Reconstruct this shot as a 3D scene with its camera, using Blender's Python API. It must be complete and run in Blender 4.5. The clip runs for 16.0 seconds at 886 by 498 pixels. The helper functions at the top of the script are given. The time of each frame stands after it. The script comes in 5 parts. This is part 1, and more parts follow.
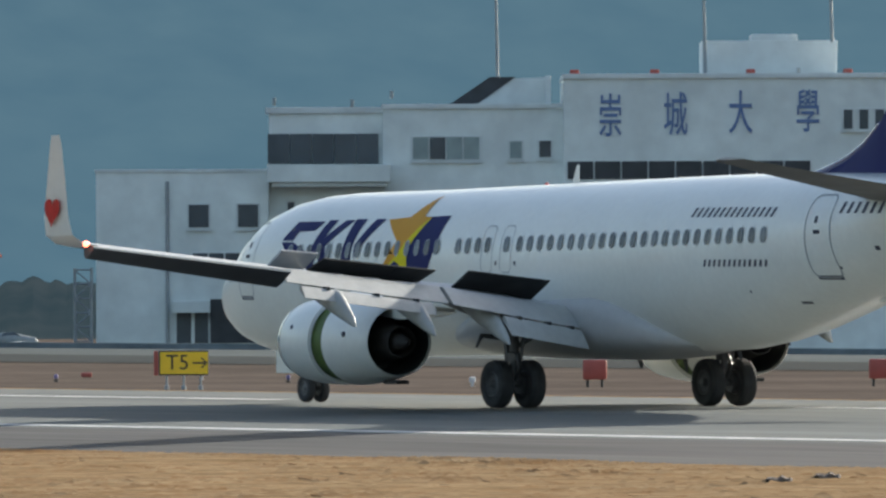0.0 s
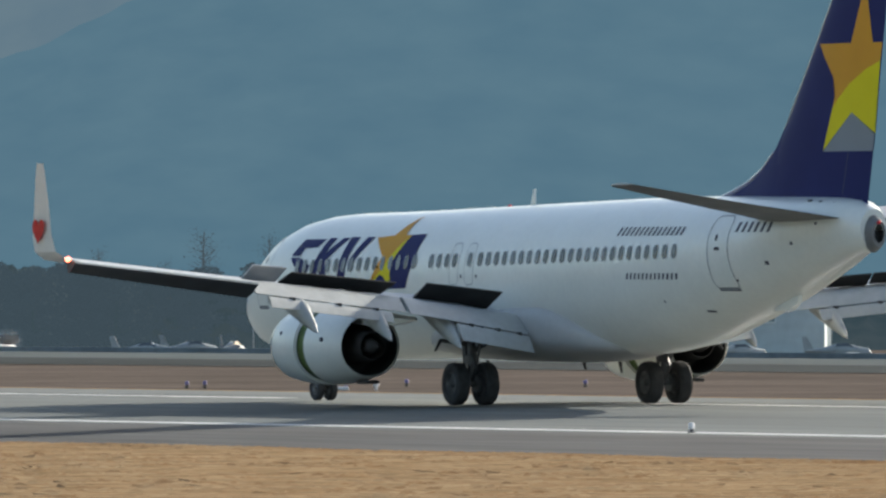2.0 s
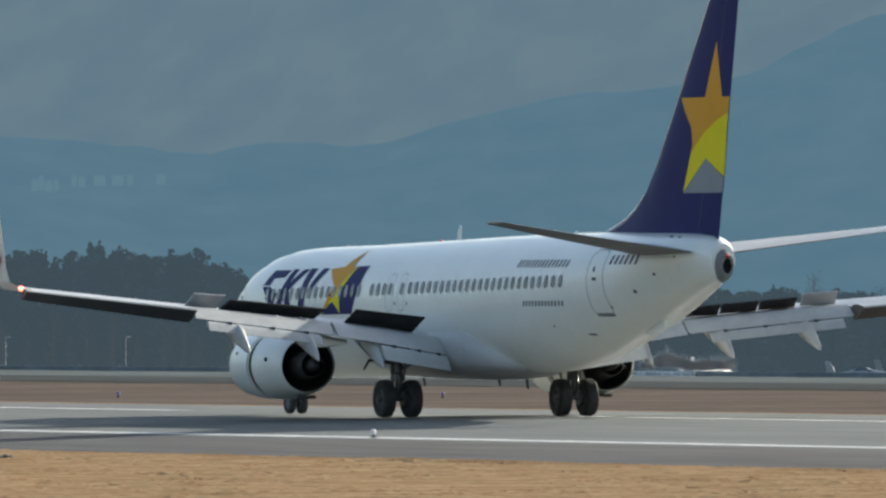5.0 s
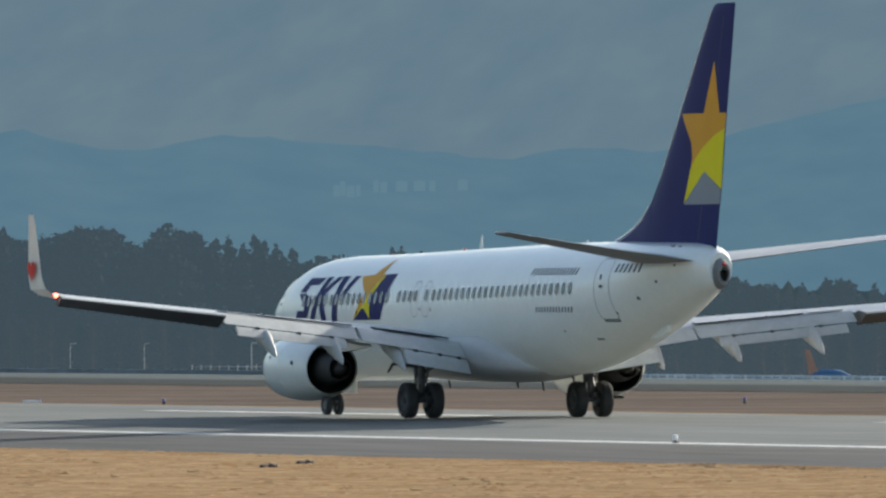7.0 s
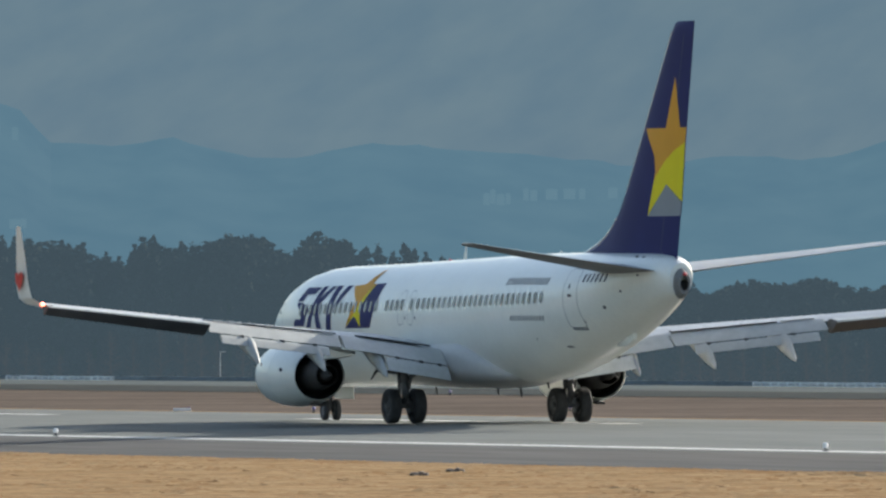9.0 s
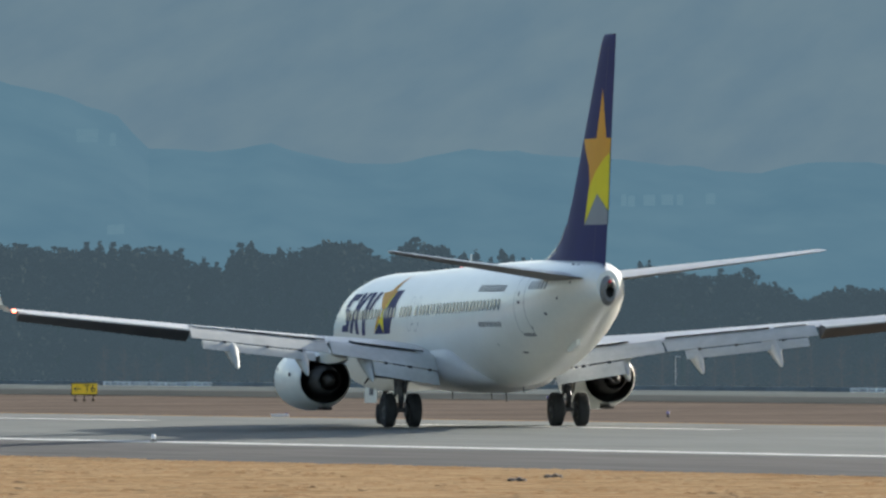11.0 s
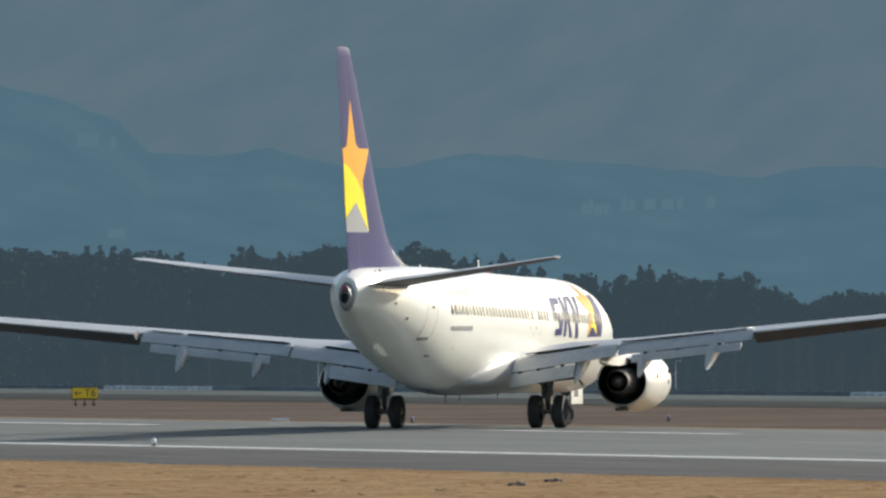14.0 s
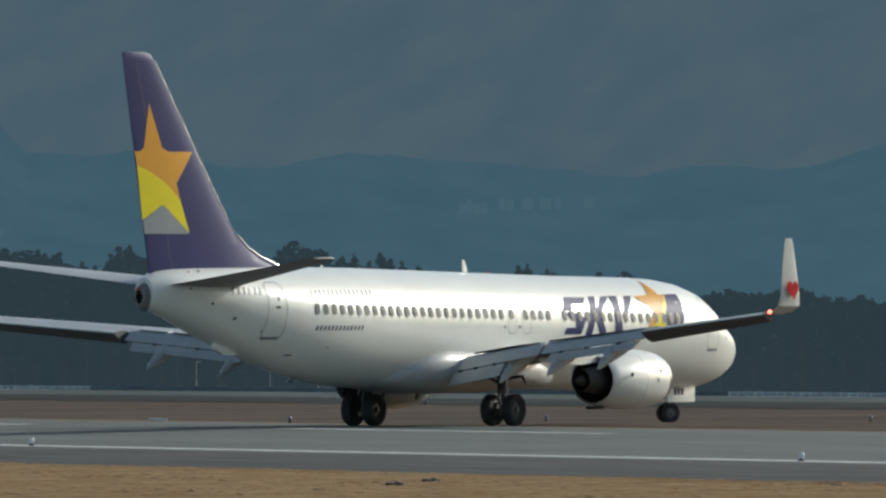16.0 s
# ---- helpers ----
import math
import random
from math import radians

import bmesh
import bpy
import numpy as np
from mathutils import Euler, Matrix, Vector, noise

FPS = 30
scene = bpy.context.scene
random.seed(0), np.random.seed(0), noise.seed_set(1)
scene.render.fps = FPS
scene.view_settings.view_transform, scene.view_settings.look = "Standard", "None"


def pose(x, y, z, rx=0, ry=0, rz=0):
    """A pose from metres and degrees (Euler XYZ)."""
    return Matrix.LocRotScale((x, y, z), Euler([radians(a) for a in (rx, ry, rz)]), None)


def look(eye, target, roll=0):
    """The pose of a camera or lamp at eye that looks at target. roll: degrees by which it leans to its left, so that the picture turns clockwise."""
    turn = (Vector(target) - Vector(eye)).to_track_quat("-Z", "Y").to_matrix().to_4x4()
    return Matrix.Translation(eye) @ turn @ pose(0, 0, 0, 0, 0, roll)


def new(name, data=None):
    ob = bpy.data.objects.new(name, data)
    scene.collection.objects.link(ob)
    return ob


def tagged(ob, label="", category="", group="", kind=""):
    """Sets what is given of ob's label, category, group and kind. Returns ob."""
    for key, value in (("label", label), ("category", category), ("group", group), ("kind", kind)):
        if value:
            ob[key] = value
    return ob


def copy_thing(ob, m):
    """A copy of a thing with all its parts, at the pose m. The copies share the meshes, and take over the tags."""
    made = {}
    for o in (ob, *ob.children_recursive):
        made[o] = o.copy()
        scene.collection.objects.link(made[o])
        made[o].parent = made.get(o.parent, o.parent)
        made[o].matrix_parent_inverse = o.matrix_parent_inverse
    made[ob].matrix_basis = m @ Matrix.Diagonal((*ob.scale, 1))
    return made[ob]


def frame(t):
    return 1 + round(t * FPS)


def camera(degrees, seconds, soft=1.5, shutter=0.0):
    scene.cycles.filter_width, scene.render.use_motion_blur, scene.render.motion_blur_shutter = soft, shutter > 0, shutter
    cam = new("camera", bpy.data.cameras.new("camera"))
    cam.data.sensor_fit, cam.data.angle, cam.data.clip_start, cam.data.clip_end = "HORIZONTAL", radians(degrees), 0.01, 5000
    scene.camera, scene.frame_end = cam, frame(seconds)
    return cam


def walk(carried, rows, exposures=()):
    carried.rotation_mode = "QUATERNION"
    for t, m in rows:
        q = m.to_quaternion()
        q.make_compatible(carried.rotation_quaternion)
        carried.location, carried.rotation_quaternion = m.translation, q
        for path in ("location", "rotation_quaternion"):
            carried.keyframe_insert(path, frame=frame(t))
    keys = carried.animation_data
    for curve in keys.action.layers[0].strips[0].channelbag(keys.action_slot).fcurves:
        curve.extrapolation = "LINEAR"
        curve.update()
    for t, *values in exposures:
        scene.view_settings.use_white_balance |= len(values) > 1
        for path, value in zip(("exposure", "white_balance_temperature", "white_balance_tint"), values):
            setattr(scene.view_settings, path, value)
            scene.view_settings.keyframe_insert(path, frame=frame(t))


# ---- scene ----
EXPOSURES = ((0, 0.41, 6500, 9), (5.5, 0.46, 6500, 9), (9, 0.54, 6500, 9), (12.5, 0.58, 6500, 9), (13, 0.51, 6500, 9), (13.5, 0.36, 6500, 9), (14, 0.16, 6500, 9), (14.5, -0.06, 6400, 7.5), (15, -0.22, 6320, 6), (16, -0.41, 6200, 4))
cam = camera(3.4686, 16.0, soft=2.5)
EYE = (0.0, 0.0, 3.634)
ROLL = -0.210
# seconds, pan to the left, tilt up (degrees)
VIEW = (
    (0, -6.707, 0.021),
    (0.5, -5.706, 0.051),
    (1, -4.827, 0.033),
    (1.5, -4.023, 0.018),
    (2, -3.444, 0.076),
    (2.5, -2.955, 0.121),
    (3, -2.492, 0.161),
    (5.5, -0.297, 0.197),
    (6, -0.010, 0.224),
    (6.5, 0.309, 0.196),
    (7, 0.539, 0.210),
    (7.5, 0.743, 0.228),
    (8, 0.908, 0.226),
    (8.5, 1.027, 0.243),
    (9, 1.126, 0.244),
    (11.5, 1.535, 0.271),
    (12, 1.533, 0.266),
    (12.5, 1.600, 0.270),
    (13, 1.627, 0.283),
    (13.5, 1.603, 0.265),
    (14, 1.510, 0.285),
    (14.5, 1.385, 0.297),
    (15, 1.247, 0.298),
    (15.5, 1.144, 0.298),
    (16, 1.032, 0.282),
)
walk(cam, [(t, pose(*EYE, 90 + tilt, 0, pan) @ pose(0, 0, 0, 0, 0, ROLL)) for t, pan, tilt in VIEW], EXPOSURES)
# ---- world and light ----
SUN_AZ, SUN_EL = 48.0, 20.5   # clockwise from +y, above the horizon
world = bpy.data.worlds.new("world")
scene.world = world
world.use_nodes = True
_wn = world.node_tree
_sky = _wn.nodes.new("ShaderNodeTexSky")
_sky.sky_type = "NISHITA"
_sky.sun_disc = False
_sky.sun_elevation, _sky.sun_rotation = radians(SUN_EL), radians(SUN_AZ)
_sky.air_density, _sky.dust_density = 1.0, 1.5
_sky.ozone_density = 0.4
_wn.links.new(_sky.outputs[0], _wn.nodes["Background"].inputs[0])
_wn.nodes["Background"].inputs[1].default_value = 0.150
_sl = bpy.data.lights.new("sun", "SUN")
_sl.energy, _sl.angle, _sl.color = 5.0, radians(0.55), (1.0, 0.94, 0.84)
_so = new("sun", _sl)
_sd = Vector((math.sin(radians(SUN_AZ)) * math.cos(radians(SUN_EL)), math.cos(radians(SUN_AZ)) * math.cos(radians(SUN_EL)), math.sin(radians(SUN_EL))))
_so.matrix_world = look(_sd * 800, (0, 0, 0))


# ---- materials ----
def mat(name, color, rough=0.5, metal=0.0, vary=0.0, scale=2.0, fine=0.0, fine_scale=30.0, bump=0.0, tint=None, glow=None, coat=0.0, spec=0.5, stretch=None, per_object=0.0, coat_rough=0.05):
    """A surface with stains (vary, tint) and grain (fine, bump) at two scales, in metres."""
    m = bpy.data.materials.new(name)
    m.use_nodes = True
    nt = m.node_tree
    b = nt.nodes["Principled BSDF"]
    b.inputs["Roughness"].default_value, b.inputs["Metallic"].default_value = rough, metal
    b.inputs["Coat Weight"].default_value, b.inputs["Coat Roughness"].default_value = coat, coat_rough
    b.inputs["Specular IOR Level"].default_value = spec
    b.inputs["Base Color"].default_value = (*color, 1)
    tc = nt.nodes.new("ShaderNodeTexCoord")
    src = tc.outputs["Object"]
    if stretch:
        mp = nt.nodes.new("ShaderNodeMapping")
        mp.inputs["Scale"].default_value = stretch
        nt.links.new(src, mp.inputs[0])
        src = mp.outputs[0]

    def noise_at(s, detail):
        n = nt.nodes.new("ShaderNodeTexNoise")
        n.inputs["Scale"].default_value, n.inputs["Detail"].default_value = s, detail
        nt.links.new(src, n.inputs["Vector"])
        return n

    def mix(fac, c1, c2):
        x = nt.nodes.new("ShaderNodeMix")
        x.data_type = "RGBA"
        for sock, val in ((x.inputs[0], fac), (x.inputs[6], c1), (x.inputs[7], c2)):
            if isinstance(val, bpy.types.NodeSocket):
                nt.links.new(val, sock)
            else:
                sock.default_value = val
        return x.outputs[2]

    col = (*color, 1)
    if vary:
        r = nt.nodes.new("ShaderNodeMapRange")
        r.inputs[1].default_value, r.inputs[2].default_value = 0.35, 0.68
        nt.links.new(noise_at(scale, 4).outputs[0], r.inputs[0])
        other = tint or tuple(c * (1 - vary) for c in color)
        col = mix(r.outputs[0], col, (*other, 1))
    if fine:
        n = noise_at(fine_scale, 6)
        r = nt.nodes.new("ShaderNodeMapRange")
        r.inputs[1].default_value, r.inputs[2].default_value = 0.3, 0.7
        r.inputs[3].default_value, r.inputs[4].default_value = 1 - fine, 1 + fine * 0.6
        nt.links.new(n.outputs[0], r.inputs[0])
        v = nt.nodes.new("ShaderNodeMix")
        v.data_type, v.blend_type = "RGBA", "MULTIPLY"
        v.inputs[0].default_value = 1
        if isinstance(col, tuple):
            v.inputs[6].default_value = col
        else:
            nt.links.new(col, v.inputs[6])
        nt.links.new(r.outputs[0], v.inputs[7])
        col = v.outputs[2]
    if per_object:
        oi = nt.nodes.new("ShaderNodeObjectInfo")
        r = nt.nodes.new("ShaderNodeMapRange")
        r.inputs[3].default_value, r.inputs[4].default_value = 1 - per_object, 1 + per_object
        nt.links.new(oi.outputs["Random"], r.inputs[0])
        v = nt.nodes.new("ShaderNodeMix")
        v.data_type, v.blend_type = "RGBA", "MULTIPLY"
        v.inputs[0].default_value = 1
        if isinstance(col, tuple):
            v.inputs[6].default_value = col
        else:
            nt.links.new(col, v.inputs[6])
        nt.links.new(r.outputs[0], v.inputs[7])
        col = v.outputs[2]
    if not isinstance(col, tuple):
        nt.links.new(col, b.inputs["Base Color"])
    if bump:
        bp = nt.nodes.new("ShaderNodeBump")
        bp.inputs["Strength"].default_value = bump
        bp.inputs["Distance"].default_value = 0.05
        nt.links.new(noise_at(fine_scale, 5).outputs[0], bp.inputs["Height"])
        nt.links.new(bp.outputs[0], b.inputs["Normal"])
    if glow:
        b.inputs["Emission Color"].default_value = (*glow[0], 1)
        b.inputs["Emission Strength"].default_value = glow[1] * 0.78
    return m


M_WHITE = mat("white_paint", (0.86, 0.86, 0.80), 0.30, vary=0.05, scale=0.5, fine=0.03, fine_scale=6, coat=0.5, coat_rough=0.22)
M_BELLY = mat("fairing_paint", (0.50, 0.50, 0.49), 0.35, vary=0.12, scale=0.6, fine=0.05, fine_scale=5)
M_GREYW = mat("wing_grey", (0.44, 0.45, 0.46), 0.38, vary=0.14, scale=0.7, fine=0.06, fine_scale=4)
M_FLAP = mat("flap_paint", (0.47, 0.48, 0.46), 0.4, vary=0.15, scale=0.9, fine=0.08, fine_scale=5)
# dark colour holds the shade under the wing and aileron
M_WINGSHADE = mat("wing_under_shade", (0.11, 0.11, 0.112), 0.6, spec=0.25, vary=0.2, scale=1.2)
M_SPOIL = mat("dark_spoiler_underside", (0.050, 0.050, 0.050), 0.7, spec=0.2, vary=0.3, scale=2)
M_BARE = mat("bare_metal", (0.62, 0.62, 0.63), 0.25, metal=1.0, vary=0.1, scale=2)
M_POLISH = mat("polished_blue_edge", (0.10, 0.10, 0.20), 0.16, vary=0.08, scale=2, coat=1.0, coat_rough=0.12)
M_DARKMET = mat("burnt_metal", (0.075, 0.07, 0.067), 0.7, metal=0.2, vary=0.35, scale=2.5)
M_DUCT = mat("exhaust_duct", (0.08, 0.08, 0.082), 0.65, metal=0.2, vary=0.3, scale=3)
# shade beneath the tailplane, put into the base colour
M_TAILSHADE = mat("tailplane_under_shade", (0.25, 0.24, 0.23), 0.6, vary=0.2, scale=1.0, spec=0.25)
M_SOOT = mat("sooty_metal", (0.05, 0.05, 0.052), 0.8, vary=0.3, scale=4, spec=0.2)
M_STEEL = mat("gear_steel", (0.14, 0.14, 0.145), 0.4, metal=0.6, vary=0.25, scale=6)
M_TYRE = mat("tyre_rubber", (0.052, 0.052, 0.054), 0.8, vary=0.3, scale=5, fine=0.15, fine_scale=40, bump=0.2)
M_RIM = mat("wheel_rim", (0.20, 0.20, 0.205), 0.45, metal=0.6, vary=0.2, scale=9)
M_BLUE = mat("livery_blue", (0.022, 0.028, 0.120), 0.5, vary=0.12, scale=0.7, spec=0.08)
M_GOLD = mat("livery_gold", (0.72, 0.34, 0.035), 0.45, vary=0.06, scale=1.0, spec=0.1)
M_YELL = mat("livery_yellow", (0.80, 0.66, 0.015), 0.45, vary=0.05, scale=1.0, spec=0.1)
M_LGREY = mat("livery_grey", (0.25, 0.27, 0.29), 0.45, vary=0.05, scale=1.0, spec=0.2)
M_INK = mat("marking_ink", (0.06, 0.06, 0.085), 0.5, vary=0.2, scale=5)
M_LINE = mat("panel_line", (0.40, 0.41, 0.42), 0.6, vary=0.2, scale=4)
M_GLASS = mat("cabin_window", (0.13, 0.145, 0.16), 0.15, vary=0.3, scale=1.3, per_object=0.4)
M_RED = mat("heart_red", (0.62, 0.02, 0.025), 0.35, vary=0.1, scale=4)
M_GREEN = mat("cascade_green", (0.10, 0.16, 0.03), 0.5, vary=0.4, scale=3)
M_LAMP = mat("tail_light", (1, 0.8, 0.7), 0.3, glow=((1.0, 0.16, 0.08), 6.0))
M_BEACON = mat("beacon_red", (0.6, 0.02, 0.02), 0.3, glow=((1.0, 0.05, 0.03), 0.0))

M_CONC = mat("building_render", (0.83, 0.89, 0.87), 0.95, spec=0.1, vary=0.2, scale=0.25, fine=0.08, fine_scale=1.2)
M_CONC2 = mat("stained_render", (0.72, 0.77, 0.76), 0.85, vary=0.2, scale=0.4, fine=0.08, fine_scale=1.5)
M_WINDARK = mat("dark_glazing", (0.085, 0.105, 0.12), 0.12, vary=0.3, scale=0.6)
M_WINPALE = mat("curtained_glazing", (0.30, 0.38, 0.38), 0.25, vary=0.3, scale=0.9)
M_ROOFDARK = mat("dark_roofing", (0.06, 0.065, 0.07), 0.7, vary=0.3, scale=1.5)
M_ROOFRED = mat("red_roof_sheet", (0.29, 0.095, 0.075), 0.8, vary=0.2, scale=0.2, spec=0.1, tint=(0.24, 0.09, 0.075), fine=0.1, fine_scale=1)
M_HANGAR = mat("hangar_wall", (0.52, 0.60, 0.61), 0.7, vary=0.2, scale=0.2, fine=0.08, fine_scale=1)
M_GABLE = mat("gable_sheet", (0.33, 0.40, 0.43), 0.7, vary=0.2, scale=0.3)
M_SIGNBLUE = mat("sign_blue", (0.13, 0.21, 0.40), 0.5, vary=0.15, scale=1.5)
M_SIGNYEL = mat("sign_yellow", (0.75, 0.50, 0.02), 0.45, vary=0.1, scale=3, glow=((0.9, 0.6, 0.03), 0.08))
M_SIGNBLK = mat("sign_black", (0.035, 0.035, 0.035), 0.5, vary=0.2, scale=6)
M_SIGNRED = mat("sign_red", (0.42, 0.085, 0.065), 0.5, vary=0.15, scale=4)
M_LIGHTW = mat("light_housing", (0.7, 0.7, 0.7), 0.4, vary=0.15, scale=9)
M_CONESHELL = mat("tail_cone_metal", (0.20, 0.20, 0.20), 0.5, metal=0.3, vary=0.25, scale=3)
M_PURPLE = mat("blue_lens", (0.15, 0.12, 0.27), 0.3, vary=0.2, scale=9)
M_POLE = mat("galvanised_pole", (0.35, 0.38, 0.40), 0.5, metal=0.5, vary=0.2, scale=2)
M_RAIL = mat("white_rail", (0.31, 0.35, 0.36), 0.6, vary=0.2, scale=1)
M_GUARD = mat("guard_rail_paint", (0.66, 0.72, 0.73), 0.6, vary=0.2, scale=1)
# emission paints blue-grey distance haze over near-black foliage, bark and twigs
M_LEAF = mat("pine_foliage_haze", (0.020, 0.024, 0.022), 1.0, vary=0.25, scale=0.25, tint=(0.016, 0.020, 0.018), per_object=0.15, spec=0.0, glow=((0.044, 0.067, 0.085), 1.0))
M_BARK = mat("bark_haze", (0.025, 0.023, 0.022), 0.95, vary=0.3, scale=1.5, spec=0.0, glow=((0.041, 0.066, 0.080), 1.0))
M_BARE_TW = mat("bare_twigs_haze", (0.030, 0.025, 0.023), 0.95, vary=0.3, scale=0.4, glow=((0.050, 0.068, 0.082), 1.0), spec=0.0)
M_SLAB = mat("dark_slab", (0.11, 0.08, 0.058), 0.9, vary=0.3, scale=5, bump=0.3)
M_BLUECOV = mat("blue_cover", (0.05, 0.14, 0.27), 0.6, vary=0.2, scale=1)
M_ORANGE = mat("orange_tail", (0.44, 0.25, 0.18), 0.5, vary=0.2, scale=1)
M_WALLDARK = mat("dark_low_wall", (0.20, 0.24, 0.26), 1.0, spec=0.0, vary=0.25, scale=0.15, fine=0.15, fine_scale=1)
M_GRASS = mat("dry_grass", (0.375, 0.262, 0.150), 1.0, vary=0.4, scale=0.35, tint=(0.285, 0.185, 0.098), fine=0.42, fine_scale=1.3, bump=0.35, spec=0.0)
M_BLADES = mat("grass_blades", (0.40, 0.28, 0.160), 1.0, vary=0.4, scale=0.5, tint=(0.27, 0.155, 0.075), spec=0.0)
M_FARGRASS = mat("far_grass", (0.170, 0.137, 0.114), 1.0, vary=0.35, scale=0.08, tint=(0.115, 0.096, 0.080), spec=0.0, fine=0.2, fine_scale=1.0)
M_ASPHALT = mat("runway_asphalt", (0.148, 0.162, 0.155), 0.95, spec=0.2, vary=0.35, scale=0.12, tint=(0.106, 0.118, 0.114), fine=0.25, fine_scale=1.4, bump=0.15, stretch=(1, 0.06, 1))
M_SHOULDER = mat("shoulder_asphalt", (0.098, 0.094, 0.091), 0.95, spec=0.15, vary=0.5, scale=0.11, tint=(0.060, 0.062, 0.064), fine=0.35, fine_scale=1.1, bump=0.2, stretch=(1, 0.10, 1))
M_TAXI = mat("taxiway_asphalt", (0.080, 0.102, 0.104), 1.0, spec=0.1, vary=0.25, scale=0.05, fine=0.15, fine_scale=0.7)
M_DITCH = mat("dark_taxiway_edge", (0.036, 0.045, 0.046), 1.0, spec=0.05, vary=0.3, scale=0.04, fine=0.15, fine_scale=0.6)
M_MARK = mat("white_marking", (0.70, 0.70, 0.68), 0.9, spec=0.2, vary=0.25, scale=0.6, fine=0.2, fine_scale=3)


# ---- building blocks ----
def part(name, bm, material, parent=None, label="", smooth=True, m=None):
    me = bpy.data.meshes.new(name)
    bm.normal_update()
    for f in bm.faces:
        f.smooth = smooth
    bm.to_mesh(me)
    bm.free()
    for k in (material if isinstance(material, (list, tuple)) else [material]):
        me.materials.append(k)
    if smooth:
        me.set_sharp_from_angle(angle=radians(38))
    ob = new(name, me)
    if parent:
        ob.parent = parent
    if m is not None:
        ob.matrix_basis = m
    if label:
        ob["label"] = label
    return ob


def loft(bm, rings, close=True, cap=True):
    """Skin a list of rings of equal length."""
    vs = [[bm.verts.new(p) for p in r] for r in rings]
    n = len(rings[0])
    for a, b in zip(vs, vs[1:]):
        for i in range(n if close else n - 1):
            j = (i + 1) % n
            bm.faces.new((a[i], a[j], b[j], b[i]))
    if cap and close:
        bm.faces.new(vs[0][::-1])
        bm.faces.new(vs[-1])
    bmesh.ops.recalc_face_normals(bm, faces=bm.faces[:])
    return vs


def box(bm, lo, hi, m=None, bevel=0.0):
    r = bmesh.ops.create_cube(bm, size=1.0)
    vs = r["verts"]
    for v in vs:
        v.co = Vector([(a + b) / 2 + c * (b - a) for a, b, c in zip(lo, hi, v.co)])
    if bevel:
        es = list({e for v in vs for e in v.link_edges})
        out = bmesh.ops.bevel(bm, geom=es, offset=bevel, segments=2, affect="EDGES", profile=0.5)
        vs = list({v for f in out["faces"] for v in f.verts} | {v for v in vs if v.is_valid})
    if m is not None:
        for v in vs:
            v.co = m @ v.co
    return vs


def tube(bm, a, b, r1, r2=None, seg=12):
    a, b = Vector(a), Vector(b)
    r2 = r1 if r2 is None else r2
    q = (b - a).to_track_quat("Z", "Y")
    rings = [[p + q @ Vector((r * math.cos(k * math.tau / seg), r * math.sin(k * math.tau / seg), 0)) for k in range(seg)] for p, r in ((a, r1), (b, r2))]
    loft(bm, rings)


def lathe(bm, profile, axis="x", seg=40, centre=(0, 0, 0), squash=None):
    """Turn a profile of (along, radius) about an axis."""
    rings = []
    for s, r in profile:
        ring = []
        for k in range(seg):
            c, d = math.cos(k * math.tau / seg) * r, math.sin(k * math.tau / seg) * r
            if squash:
                c, d = squash(c, d)
            p = {"x": (s, c, d), "y": (c, s, d), "z": (c, d, s)}[axis]
            ring.append(Vector(p) + Vector(centre))
        rings.append(ring)
    loft(bm, rings, cap=False)


def interp(x, table, col):
    for a, b in zip(table, table[1:]):
        if (a[0] - x) * (b[0] - x) <= 0:
            u = 0 if a[0] == b[0] else (x - a[0]) / (b[0] - a[0])
            return a[col] + (b[col] - a[col]) * u
    return table[0][col] if abs(x - table[0][0]) < abs(x - table[-1][0]) else table[-1][col]


def clip_poly(poly, axis, value, keep_above):
    out = []
    for i, p in enumerate(poly):
        q = poly[(i + 1) % len(poly)]
        ip, iq = (p[axis] >= value) == keep_above, (q[axis] >= value) == keep_above
        if ip:
            out.append(p)
        if ip != iq:
            u = (value - p[axis]) / (q[axis] - p[axis])
            out.append(tuple(p[k] + (q[k] - p[k]) * u for k in (0, 1)))
    return out


def decal(poly, surface, step=(0.6, 0.25)):
    """A painted shape: a flat outline (along, up) cut into small cells and laid on a curved surface."""
    bm = bmesh.new()
    x0, x1 = min(p[0] for p in poly), max(p[0] for p in poly)
    z0, z1 = min(p[1] for p in poly), max(p[1] for p in poly)
    x = math.floor(x0 / step[0]) * step[0]
    while x < x1:
        s = clip_poly(clip_poly(poly, 0, x, True), 0, x + step[0], False)
        z = math.floor(z0 / step[1]) * step[1]
        while z < z1 and len(s) > 2:
            c = clip_poly(clip_poly(s, 1, z, True), 1, z + step[1], False)
            c = [p for i, p in enumerate(c) if math.dist(p, c[i - 1]) > 1e-4]
            if len(c) > 2:
                bm.faces.new([bm.verts.new(surface(*p)) for p in c])
            z += step[1]
        x += step[0]
    bmesh.ops.triangulate(bm, faces=bm.faces[:], ngon_method="EAR_CLIP")
    bmesh.ops.remove_doubles(bm, verts=bm.verts[:], dist=0.0005)
    return bm


def root(name, m, label, category, group="", kind=""):
    e = new(name)
    e.matrix_basis = m
    return tagged(e, label, category, group, kind)


